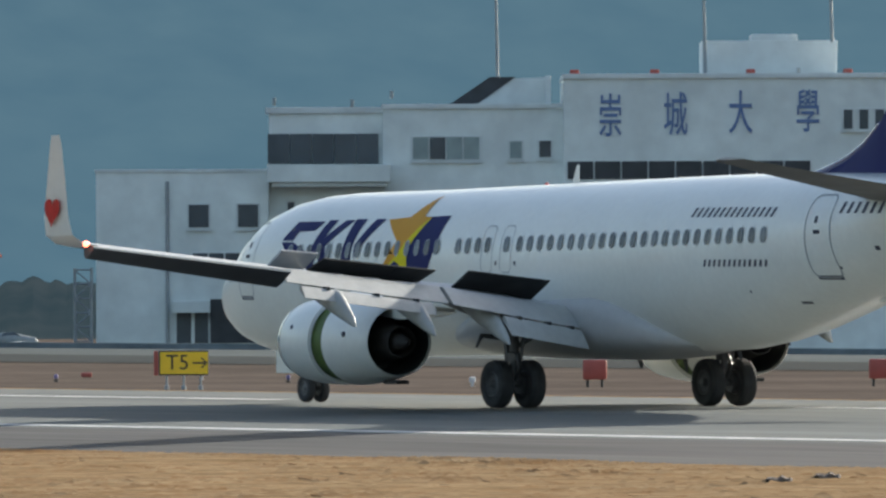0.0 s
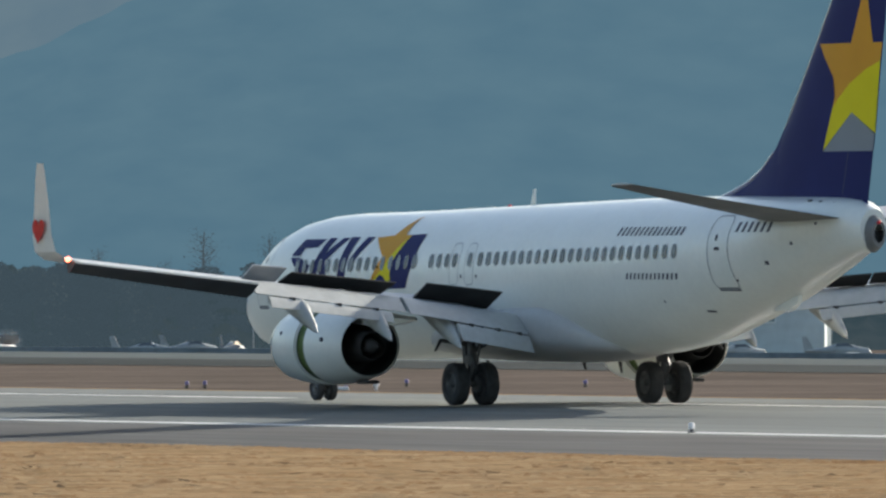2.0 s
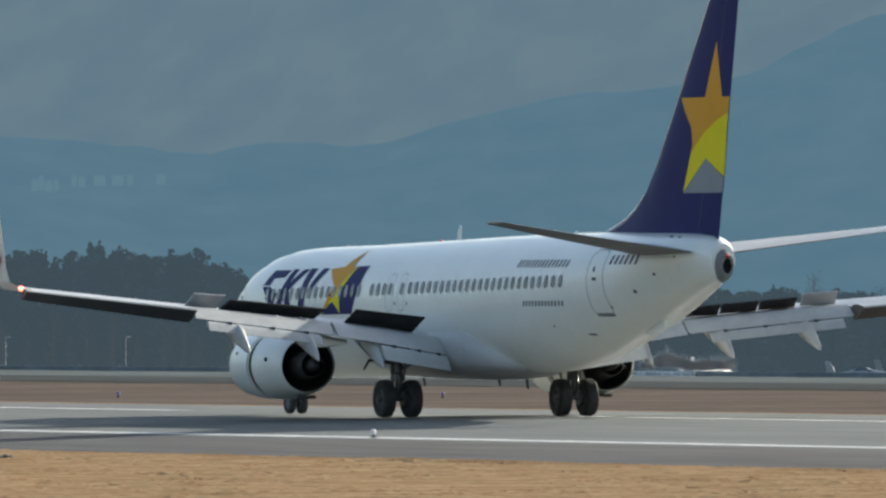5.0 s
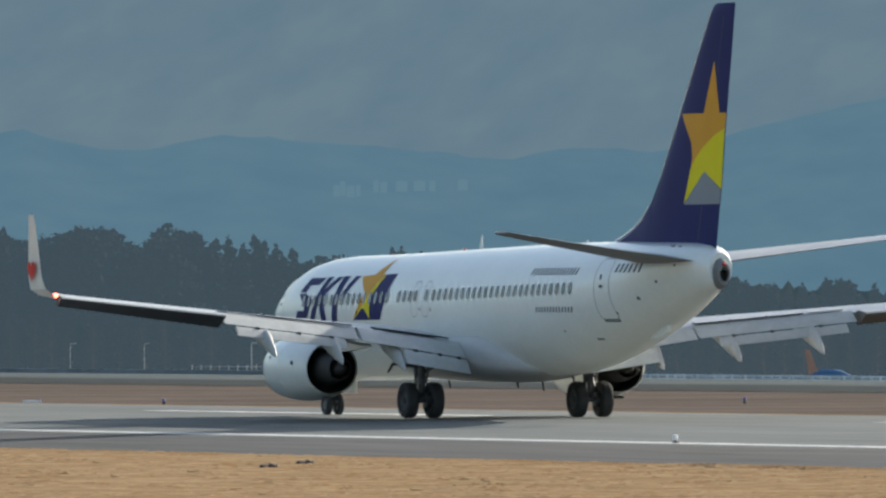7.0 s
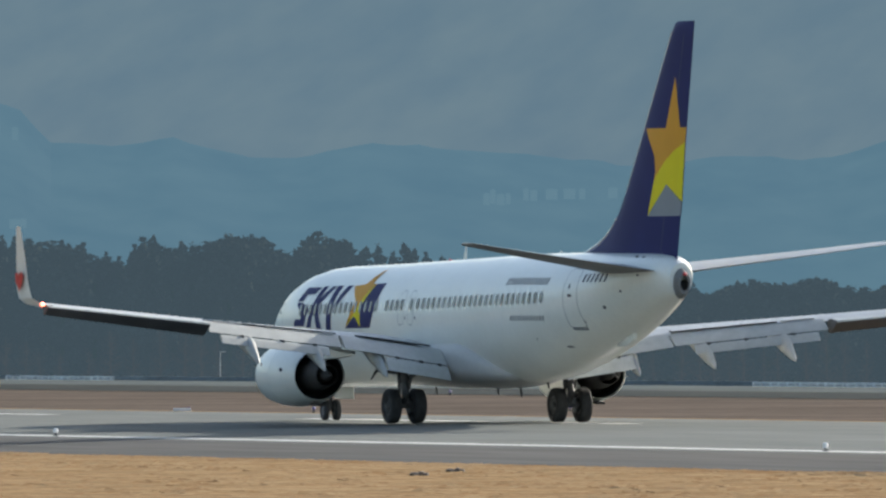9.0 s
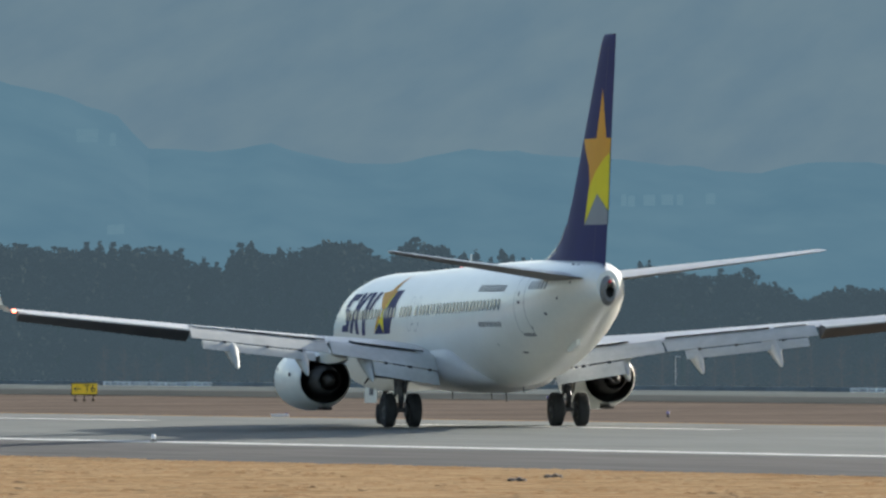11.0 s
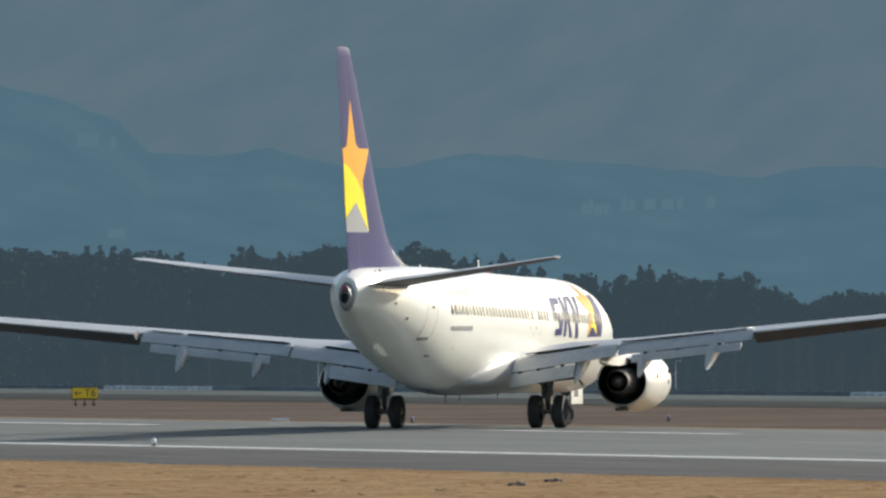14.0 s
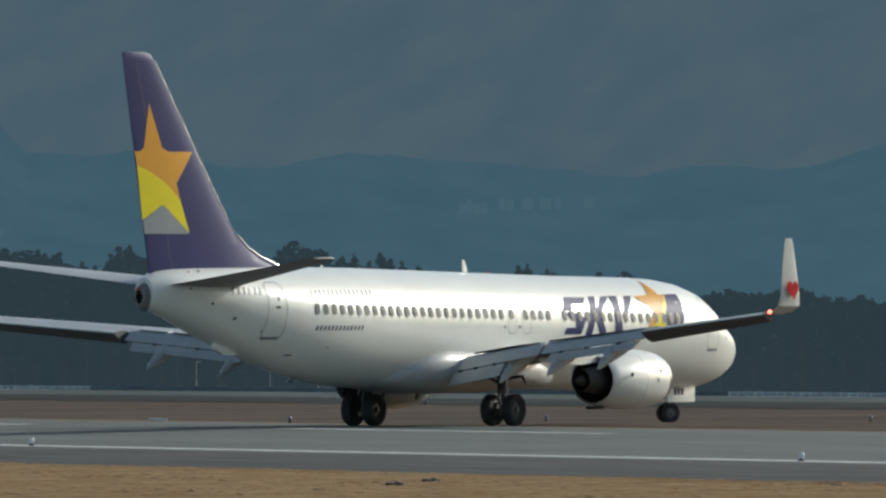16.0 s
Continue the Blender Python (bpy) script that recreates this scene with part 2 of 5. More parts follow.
# seconds, place of the main gear on the ground, heading to the left of +y (degrees)
ROLLOUT = (
    (0, 44.68, 344.24, 21.51),
    (0.5, 39.84, 356.46, 21.58),
    (1, 35.24, 368.03, 21.70),
    (1.5, 30.88, 378.98, 21.73),
    (2, 26.75, 389.34, 21.69),
    (2.5, 22.84, 399.15, 21.58),
    (3, 19.18, 408.41, 21.59),
    (5.5, 3.63, 445.97, 21.44),
    (6, 1.38, 451.69, 21.47),
    (6.5, -0.62, 456.80, 21.40),
    (7, -2.38, 461.35, 21.45),
    (7.5, -3.96, 465.44, 21.34),
    (8, -5.40, 469.16, 21.27),
    (8.5, -6.73, 472.59, 21.03),
    (9, -7.93, 475.77, 20.61),
    (11.5, -11.99, 489.03, 10.99),
    (12, -12.39, 491.38, 7.47),
    (12.5, -12.63, 493.61, 3.44),
    (13, -12.72, 495.69, -1.04),
    (13.5, -12.65, 497.64, -6.01),
    (14, -12.39, 499.49, -11.12),
    (14.5, -11.95, 501.30, -16.56),
    (15, -11.32, 503.12, -21.64),
    (15.5, -10.50, 504.93, -26.80),
    (16, -9.49, 506.73, -31.28),
)


# ---- the airliner: x ahead of the main axle, y to its left, z above the ground ----
FUSE = (  # x, top, bottom, half width
    (19.55, 2.565, 2.465, 0.04), (19.45, 2.867, 2.167, 0.36), (19.2, 3.13, 1.91, 0.62), (18.8, 3.374, 1.674, 0.88), (18.2, 3.642, 1.462, 1.14), (17.5, 4.03, 1.31, 1.38),
    (16.9, 4.417, 1.217, 1.54), (16.2, 4.726, 1.156, 1.68), (15.2, 4.958, 1.118, 1.79), (14.0, 5.092, 1.112, 1.85), (12.6, 5.149, 1.129, 1.88), (8.0, 5.204, 1.184, 1.88),
    (3.0, 5.30, 1.244, 1.88), (-2.0, 5.40, 1.304, 1.88), (-5.0, 5.46, 1.34, 1.88), (-6.5, 5.48, 1.4, 1.88), (-8.0, 5.49, 1.56, 1.87), (-9.5, 5.49, 1.82, 1.83),
    (-11.0, 5.49, 2.16, 1.75), (-12.5, 5.48, 2.53, 1.62), (-14.0, 5.47, 2.94, 1.42), (-15.5, 5.45, 3.38, 1.15), (-16.6, 5.42, 3.72, 0.90), (-17.5, 5.34, 3.97, 0.62),
    (-18.12, 5.12, 4.08, 0.37))


def fuse_at(x):
    t, b, w = (interp(x, FUSE, k) for k in (1, 2, 3))
    return t, b, w, b + (t - b) * 0.54


def skin(side, off=0.012):
    """The outer skin of the fuselage at (x, z), on the left (1) or the right (-1)."""
    def at(x, z):
        t, b, w, c = fuse_at(x)
        s = (z - c) / (t - c if z > c else c - b)
        y = w * math.sqrt(max(0.0, 1 - s * s))
        n = Vector((0, y / (w * w), (z - c) / ((t - c) ** 2 if z > c else (c - b) ** 2))).normalized()
        return (x, side * (y + off * n.y), z + off * n.z)
    return at


def airfoil(chord, thick, n=12):
    """Points (behind the leading edge, up) round a section."""
    up = []
    for k in range(n + 1):
        u = 0.5 * (1 - math.cos(math.pi * k / n))
        h = 5 * thick * (0.2969 * math.sqrt(u) - 0.126 * u - 0.3516 * u ** 2 + 0.2843 * u ** 3 - 0.1015 * u ** 4)
        up.append((u * chord, h * chord))
    return up[::-1] + [(a, -h * 0.8) for a, h in up[1:]]


WING = ((1.2, 5.6, 6.6, 2.25, 0.12), (1.9, 4.9, 5.9, 2.36, 0.12), (3.4, 3.2, 4.4, 2.62, 0.12), (5.8, 1.6, 3.35, 2.85, 0.11), (10.6, -0.9, 2.05, 3.30, 0.13), (16.7, -4.1, 1.35, 3.87, 0.12))
# y, leading edge x, chord of the fixed wing, height, thickness


def wing_rear(y):
    return interp(y, WING, 1) - interp(y, WING, 2), interp(y, WING, 3)


def panel(bm, corners, thick, outer=1.0):
    """A slab from four corners (inboard front, outboard front, outboard rear, inboard rear), tapering to its rear edge."""
    a, b, c, d = [Vector(p) for p in corners]
    n = (b - a).cross(d - a).normalized()
    if n.z < 0:
        n = -n
    rows = []
    for u, h in ((0, 0.0), (0.04, 0.6), (0.15, 1.0), (0.5, 0.8), (1, 0.12)):
        rows.append((u, h))
    ring = lambda p, q, k: [p.lerp(q, u) + n * thick * k * h * 0.5 for u, h in rows] + [p.lerp(q, u) - n * thick * k * h * 0.5 for u, h in rows[::-1]]
    loft(bm, [ring(a, d, 1.0), ring(b, c, outer)])


FIN = ((5.0, -11.1, -17.75), (6.5, -12.5, -18.1), (7.6, -13.5, -18.33), (9.5, -15.05, -18.73), (11.4, -16.6, -19.15), (12.4, -17.45, -19.36), (12.63, -17.68, -19.41), (12.70, -17.95, -19.40))


def fin_half(x, z):
    le, te = interp(z, FIN, 1), interp(z, FIN, 2)
    u = min(1, max(0, (le - x) / (le - te)))
    c = le - te
    return 5 * 0.095 * c * (0.2969 * math.sqrt(u) - 0.126 * u - 0.3516 * u ** 2 + 0.2843 * u ** 3 - 0.1015 * u ** 4) * 0.8


def fin_skin(side, off=0.006):
    return lambda x, z: (x, side * (fin_half(x, z) + off), z)


def rounded(cx, cz, w, h, r, lean=0.0, n=4):
    pts = []
    for sx, sz, a0 in ((1, 1, 0), (-1, 1, 90), (-1, -1, 180), (1, -1, 270)):
        for k in range(n + 1):
            a = radians(a0 + 90 * k / n)
            x, z = sx * (w / 2 - r) + r * math.cos(a), sz * (h / 2 - r) + r * math.sin(a)
            pts.append((cx + x + lean * z, cz + z))
    return pts


def outline(points, surface, width, closed=True):
    """A thin painted line along points on a surface."""
    bm = bmesh.new()
    fine = []
    for i, p in enumerate(points):
        q = points[(i + 1) % len(points)]
        k = max(1, int(math.dist(p, q) / 0.12)) if (closed or i < len(points) - 1) else 1
        fine += [(p[0] + (q[0] - p[0]) * j / k, p[1] + (q[1] - p[1]) * j / k) for j in range(k)]
    points = [p for i, p in enumerate(fine) if math.dist(p, fine[i - 1]) > 1e-4]
    n = len(points)
    inner = []
    for i, p in enumerate(points):
        if closed:
            q, r = points[i - 1], points[(i + 1) % n]
        else:
            q, r = points[max(0, i - 1)], points[min(n - 1, i + 1)]
        t = Vector((r[0] - q[0], r[1] - q[1])).normalized()
        inner.append((p[0] + t.y * width, p[1] - t.x * width))
    for i in range(n if closed else n - 1):
        j = (i + 1) % n
        bm.faces.new([bm.verts.new(surface(*p)) for p in (points[i], points[j], inner[j], inner[i])])
    return bm


MOVING = {}


def build_airliner():
    plane = root("airliner", pose(0, 0, 0), "white twin-engine passenger jet with dark blue tail, on runway", "airplane")
    # fuselage
    bm = bmesh.new()
    seg = 96
    xs = []
    for a, b in zip(FUSE, FUSE[1:]):
        steps = max(1, round(abs(a[0] - b[0]) / 0.5))
        xs += [a[0] + (b[0] - a[0]) * k / steps for k in range(steps)]
    xs.append(FUSE[-1][0])
    rings = []
    for x in xs:
        t, b, w, c = fuse_at(x)
        rings.append([(x, w * math.cos(k * math.tau / seg), c + (t - c if math.sin(k * math.tau / seg) > 0 else c - b) * math.sin(k * math.tau / seg)) for k in range(seg)])
    loft(bm, rings)
    body = part("fuselage", bm, M_WHITE, plane, "glossy white fuselage")
    # tail cone outlet
    bm = bmesh.new()
    lathe(bm, [(-18.1, 0.42), (-18.36, 0.33), (-18.42, 0.30), (-18.42, 0.20)], seg=24, centre=(0, 0, 4.48), squash=lambda c, d: (c * 0.66, d * 1.16))
    shell = part("outlet_rim", bm, M_CONESHELL, body, "grey metal end of the tail cone")
    bm = bmesh.new()
    lathe(bm, [(-18.423, 0.21), (-18.2, 0.18), (-18.19, 0.0)], seg=24, centre=(0, 0, 4.38), squash=lambda c, d: (c * 0.86, d * 1.05))
    part("exhaust_outlet", bm, M_SOOT, shell, "dark burnt metal outlet in the tail cone")
    bm = bmesh.new()
    lathe(bm, [(-18.36, 0.06), (-18.44, 0.055), (-18.47, 0.03), (-18.48, 0.0)], seg=14, centre=(0, 0, 4.77))
    part("tail_lamp", bm, M_RED, shell, "dark red lamp over the outlet")
    # wing root fairing
    bm = bmesh.new()
    prof = ((6.6, 0.02, 1.75, 1.75), (5.6, 1.40, 1.30, 2.2), (4.0, 1.82, 1.18, 2.7), (2.0, 1.88, 1.13, 2.95), (0.0, 1.93, 1.12, 3.05), (-1.8, 1.93, 1.12, 3.10), (-2.5, 1.87, 1.14, 3.0), (-3.1, 1.74, 1.18, 2.8), (-3.7, 1.54, 1.24, 2.5), (-4.3, 1.25, 1.31, 2.15), (-4.9, 0.8, 1.4, 1.85), (-5.3, 0.05, 1.6, 1.7))
    rings = []
    for x, w, lo, hi in prof:
        c = lo + (hi - lo) * 0.5
        ring = []
        for k in range(32):
            a = k * math.tau / 32
            ca, sa = math.cos(a), math.sin(a)
            ring.append((x, w * math.copysign(abs(ca) ** 0.85, ca), c + (hi - lo) * 0.5 * math.copysign(abs(sa) ** (0.7 if sa < 0 else 1.0), sa)))
        rings.append(ring)
    loft(bm, rings)
    part("belly_fairing", bm, M_BELLY, plane, "pale grey wing root fairing")
    # fin
    bm = bmesh.new()
    rings = []
    for z, le, te in FIN:
        us = [0.5 * (1 - math.cos(math.pi * k / 14)) for k in range(15)]
        s = 1.0 if z < 12.68 else 0.6
        rings.append([(le + (te - le) * u, fin_half(le + (te - le) * u, z) * s, z) for u in us] + [(le + (te - le) * u, -fin_half(le + (te - le) * u, z) * s, z) for u in us[-2:0:-1]])
    loft(bm, rings)
    fin = part("tail_fin", bm, M_BLUE, plane, "dark blue tail fin")
    bm = bmesh.new()
    rings = []
    for x, top, w in ((-8.9, 5.36, 0.03), (-10.0, 5.56, 0.10), (-11.0, 5.82, 0.17), (-11.8, 6.14, 0.22), (-12.5, 6.6, 0.25), (-13.1, 7.2, 0.24), (-13.6, 7.7, 0.2)):
        rings.append([(x, w, 5.1), (x, w * 0.8, 5.1 + (top - 5.1) * 0.55), (x, w * 0.25, top - 0.03), (x, 0, top), (x, -w * 0.25, top - 0.03), (x, -w * 0.8, 5.1 + (top - 5.1) * 0.55), (x, -w, 5.1)])
    loft(bm, rings)
    part("dorsal_fillet", bm, M_BLUE, fin)
    for (z0, x0), (z1, x1) in (((6.7, -12.66), (9.5, -15.03)), ((9.5, -15.03), (12.4, -17.42))):
        bm = bmesh.new()
        tube(bm, (x0, 0, z0), (x1, 0, z1), 0.035, 0.028, 10)
        part("leading_edge", bm, M_BARE, fin, "polished metal leading edge")
    bm = bmesh.new()
    path = ((-9.2, 5.40), (-10.0, 5.56), (-11.0, 5.82), (-11.8, 6.14), (-12.5, 6.58))
    for a, b in zip(path, path[1:]):
        tube(bm, (a[0], 0, a[1]), (b[0], 0, b[1]), 0.085, 0.085, 14)
    part("leading_edge", bm, M_POLISH, fin, "glossy blue leading edge")
    # star on the fin
    gold = ((-17.9, 10.98), (-17.1, 9.37), (-15.35, 9.37), (-16.35, 8.30), (-16.12, 7.72), (-16.4, 7.95), (-17.0, 8.33), (-17.85, 8.70), (-18.55, 8.90), (-18.67, 9.37), (-18.2, 9.37))
    yellow = ((-18.55, 8.90), (-17.85, 8.70), (-17.0, 8.33), (-16.4, 7.95), (-16.12, 7.72), (-15.6, 6.62), (-17.1, 7.60), (-18.22, 7.05))
    grey = ((-17.1, 7.60), (-15.6, 6.60), (-18.10, 6.60), (-18.20, 7.03))
    for side in (1, -1):
        part("star", decal(gold, fin_skin(side), (0.4, 0.5)), M_GOLD, fin, "gold star painted on the fin")
        part("star_flash", decal(yellow, fin_skin(side, 0.009), (0.4, 0.5)), M_YELL, fin, "yellow lower part of the star")
        part("star_base", decal(grey, fin_skin(side, 0.009), (0.4, 0.5)), M_LGREY, fin, "grey wedge under the star")
        # rudder hinge line
        part("rudder_line", decal(((-16.55, 5.5), (-16.58, 5.5), (-18.62, 12.3), (-18.59, 12.3)), fin_skin(side, 0.004), (0.4, 0.5)), M_INK, fin)
    # tailplane
    for side in (1, -1):
        bm = bmesh.new()
        rings = []
        for y, le, ch, z, th in ((0.45, -13.3, 4.1, 4.86, 0.10), (2.0, -14.2, 3.45, 5.06, 0.09), (5.0, -15.95, 2.3, 5.45, 0.085), (6.95, -17.1, 1.6, 5.72, 0.08), (7.12, -17.6, 1.1, 5.75, 0.06)):
            rings.append([(le - a, side * y, z + h) for a, h in airfoil(ch, th)[:-1]])
        loft(bm, rings)
        bm.normal_update()
        # faces turned down take the tailplane's painted shade
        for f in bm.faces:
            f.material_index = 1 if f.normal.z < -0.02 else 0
        part("tailplane", bm, [M_GREYW, M_TAILSHADE], plane, "light grey horizontal stabiliser, shade painted beneath")
    # wings
    for side in (1, -1):
        bm = bmesh.new()
        rings = []
        for y, le, ch, z, th in WING:
            rings.append([(le - a, side * y, z + h - (a - ch * 0.6) * 0.035) for a, h in airfoil(ch, th)[:-1]])
        loft(bm, rings)
        bm.normal_update()
        # downward faces get the painted shade
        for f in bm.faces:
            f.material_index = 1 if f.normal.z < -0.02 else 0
        wing = part("wing", bm, [M_GREYW, M_WINGSHADE], plane, "light grey swept wing, shade painted on its underside")
        # aileron and outer trailing edge
        bm = bmesh.new()
        (xa, za), (xb, zb) = wing_rear(10.75), wing_rear(16.4)
        panel(bm, [(xa + 0.15, side * 10.75, za - 0.24), (xb + 0.12, side * 16.85, zb - 0.15), (xb - 0.4, side * 16.85, zb - 0.02), (xa - 0.75, side * 10.75, za - 0.06)], 0.46, 0.66)
        bm.normal_update()
        # all but the upper skin gets the painted shade
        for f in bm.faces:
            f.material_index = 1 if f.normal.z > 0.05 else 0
        part("aileron", bm, [M_WINGSHADE, M_FLAP], wing, "aileron with a pale upper skin, shade painted below")
        # winglet
        bm = bmesh.new()
        rings = []
        for y, z, le, ch, th in ((16.6, 3.86, -4.05, 1.42, 0.09), (17.05, 3.92, -4.15, 1.42, 0.09), (17.36, 4.1, -4.3, 1.36, 0.08), (17.5, 4.5, -4.5, 1.22, 0.08), (17.66, 5.4, -4.98, 0.9, 0.08), (17.82, 6.2, -5.45, 0.56, 0.08), (17.86, 6.38, -5.62, 0.38, 0.06)):
            k = min(1, max(0, (y - 16.9) / 0.6))
            rings.append([(le - a, side * (y - h * k), z + h * (1 - k)) for a, h in airfoil(ch, th, 8)[:-1]])
        loft(bm, rings)
        wl = part("winglet", bm, M_WHITE, wing, "white upturned winglet with a red heart")
        heart = []
        for k in range(28):
            a = k * math.tau / 28
            heart.append((16 * math.sin(a) ** 3 / 34, (13 * math.cos(a) - 5 * math.cos(2 * a) - 2 * math.cos(3 * a) - math.cos(4 * a)) / 34))
        bm = bmesh.new()
        for face in (0.07, -0.07):
            vs = [bm.verts.new((-5.12 + 0.82 * hx - 0.35 * hz, side * (17.55 + 0.13 * hz + face), 4.66 + 0.78 * hz)) for hx, hz in heart]
            bm.faces.new(vs if face < 0 else vs[::-1])
        part("heart", bm, M_RED, wl, "red heart on the winglet", smooth=False)
        bm = bmesh.new()
        bmesh.ops.create_icosphere(bm, subdivisions=2, radius=0.075, matrix=Matrix.Translation((-5.62, side * 17.0, 3.90)))
        part("position_light", bm, M_LAMP, wing, "glowing wingtip light")
        # flaps: main and rear panels, inboard and outboard
        for y0, y1, c1, c2 in ((1.95, 5.65, 1.05, 0.62), (5.75, 10.62, 0.78, 0.38)):
            (xa, za), (xb, zb) = wing_rear(y0), wing_rear(y1)
            s1, s2 = math.sin(radians(28)), math.cos(radians(28))
            k = 0.78 if y0 < 3 else 0.82
            fr = [(xa + 0.25, side * y0, za + 0.02), (xb + 0.2, side * y1, zb + 0.02), (xb + 0.2 - c1 * k * s2, side * y1, zb - c1 * k * s1), (xa + 0.25 - c1 * s2, side * y0, za - c1 * s1)]
            bm = bmesh.new()
            panel(bm, fr, 0.16)
            flap = part("flap", bm, M_FLAP, wing, "lowered pale grey flap")
            r1, r2 = math.sin(radians(46)), math.cos(radians(46))
            yb = y1 - (1.4 if y0 < 3 else 0.35)
            ya = y0 + (0.05 if y0 < 3 else 0.55)
            f1 = lambda y, q: Vector(fr[3]).lerp(Vector(fr[2]), (y - y0) / (y1 - y0)) + Vector((-0.04 - q * r2, 0, -0.05 - q * r1))
            bm = bmesh.new()
            panel(bm, [f1(ya, 0), f1(yb, 0), f1(yb, c2), f1(ya, c2)], 0.10)
            part("rear_flap", bm, M_FLAP, flap, "drooped rear flap segment")
            for q in (0.12, 0.42, 0.8):
                bm = bmesh.new()
                p = f1(ya + (yb - ya) * q, -0.02)
                box(bm, p - Vector((0.10, 0.06, 0.05)), p + Vector((0.10, 0.06, 0.05)), bevel=0.02)
                part("flap_bracket", bm, M_DARKMET, flap)
        # flap track fairings
        for y, ln in ((4.35, 1.75), (6.7, 1.85), (9.2, 1.95)):
            x0, z0 = wing_rear(y)
            bm = bmesh.new()
            rings = []
            for u, w, d in ((0, 0.02, 0.02), (0.15, 0.16, 0.18), (0.4, 0.22, 0.32), (0.7, 0.19, 0.29), (0.93, 0.08, 0.13), (1.0, 0.01, 0.01)):
                cx, cz = x0 + 1.35 - u * ln * 1.45, z0 - 0.22 - 0.98 * u * u
                rings.append([(cx, side * (y + w * math.cos(k * math.tau / 12)), cz + d * math.sin(k * math.tau / 12)) for k in range(12)])
            loft(bm, rings)
            part("flap_track_fairing", bm, M_FLAP, wing, "pointed flap track fairing")
        # spoilers, hinged at their front edge
        for y0, y1, ch, shade in ((2.45, 4.75, 0.85, M_SPOIL), (5.95, 7.05, 0.72, M_SPOIL), (7.08, 8.18, 0.70, M_SPOIL), (8.21, 9.3, 0.68, M_SPOIL), (9.45, 10.5, 0.62, M_GREYW)):
            (xa, za), (xb, zb) = wing_rear(y0), wing_rear(y1)
            xa, xb = xa + 0.12 + ch * 0.98, xb + 0.12 + ch * 0.98
            d = Vector((xb - xa, side * (y1 - y0), zb - za))
            o = Vector((xa, side * y0, za + 0.11))
            m = Matrix.Translation(o) @ Matrix.Rotation(math.atan2(-d.x, d.y) if side > 0 else math.atan2(d.x, -d.y), 4, "Z")
            L = math.hypot(d.x, d.y)
            rise = (zb - za) / L
            bm = bmesh.new()
            vs = box(bm, (-ch, 0.0, -0.02), (0.0, L, 0.025), bevel=0.008)
            for v in vs:
                v.co.y *= side
                v.co.z += abs(v.co.y) * rise + v.co.x * 0.06
            if side < 0:
                bmesh.ops.reverse_faces(bm, faces=bm.faces[:])
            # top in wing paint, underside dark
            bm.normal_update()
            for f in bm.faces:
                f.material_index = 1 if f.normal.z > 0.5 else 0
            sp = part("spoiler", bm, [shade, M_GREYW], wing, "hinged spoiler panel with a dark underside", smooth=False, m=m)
            MOVING.setdefault("spoiler", []).append((sp, m, 0 if y0 < 5 else 1 if y0 < 9.4 else 2))
        # pylon
        bm = bmesh.new()
        rings = []
        for x, w, lo, hi in ((5.2, 0.05, 2.35, 2.6), (4.4, 0.2, 2.1, 2.78), (3.0, 0.22, 2.2, 2.75), (1.5, 0.22, 2.1, 2.55), (0.2, 0.16, 2.15, 2.4), (-0.8, 0.03, 2.25, 2.35)):
            rings.append([(x, side * 4.83 + w, lo), (x, side * 4.83 + w, hi - 0.08), (x, side * 4.83, hi), (x, side * 4.83 - w, hi - 0.08), (x, side * 4.83 - w, lo)])
        loft(bm, rings)
        part("pylon", bm, M_WHITE, wing)
        # engine
        flat = lambda c, d: (c * 0.965, d * (0.945 if d > 0 else 0.90))
        C = (0, side * 4.88, 1.56)
        bm = bmesh.new()
        lathe(bm, [(5.3, 0.80), (5.9, 0.78), (6.25, 0.83), (6.38, 0.90), (6.36, 0.96), (6.15, 1.03), (5.6, 1.10), (5.0, 1.135), (4.52, 1.14), (4.5, 1.05)], seg=48, centre=C, squash=flat)
        eng = part("engine", bm, M_WHITE, plane, "white engine nacelle under the wing")
        bm = bmesh.new()
        lathe(bm, [(6.16, 0.80), (6.30, 0.825), (6.395, 0.90), (6.37, 0.97), (6.16, 1.034)], seg=48, centre=C, squash=flat)
        part("inlet_lip", bm, M_BARE, eng, "bare metal inlet lip")
        bm = bmesh.new()
        lathe(bm, [(4.6, 1.02), (3.2, 1.0)], seg=40, centre=C, squash=flat)
        part("cascade_ring", bm, M_GREEN, eng, "greenish thrust reverser vanes")
        bm = bmesh.new()
        lathe(bm, [(4.48, 1.06), (4.49, 1.14), (4.1, 1.13), (3.6, 1.08), (3.05, 0.995), (2.62, 0.91), (2.59, 0.885), (2.63, 0.87), (3.3, 0.90), (4.3, 0.90)], seg=48, centre=C, squash=flat)
        sleeve = part("reverser_sleeve", bm, M_WHITE, eng, "white sliding rear cowl of the nacelle")
        MOVING.setdefault("sleeve", []).append(sleeve)
        bm = bmesh.new()
        lathe(bm, [(4.3, 0.88), (3.3, 0.885), (2.67, 0.855)], seg=40, centre=C, squash=flat)
        lathe(bm, [(4.2, 0.88), (4.2, 0.4)], seg=40, centre=C, squash=flat)
        part("fan_duct", bm, M_DUCT, sleeve, "dark inside of the fan duct")
        bm = bmesh.new()
        lathe(bm, [(4.2, 0.62), (3.2, 0.60), (2.4, 0.50), (1.85, 0.40), (1.83, 0.375), (1.9, 0.36), (2.5, 0.44), (3.0, 0.3)], seg=36, centre=C, squash=flat)
        part("core_nozzle", bm, M_DARKMET, eng, "dark metal core nozzle")
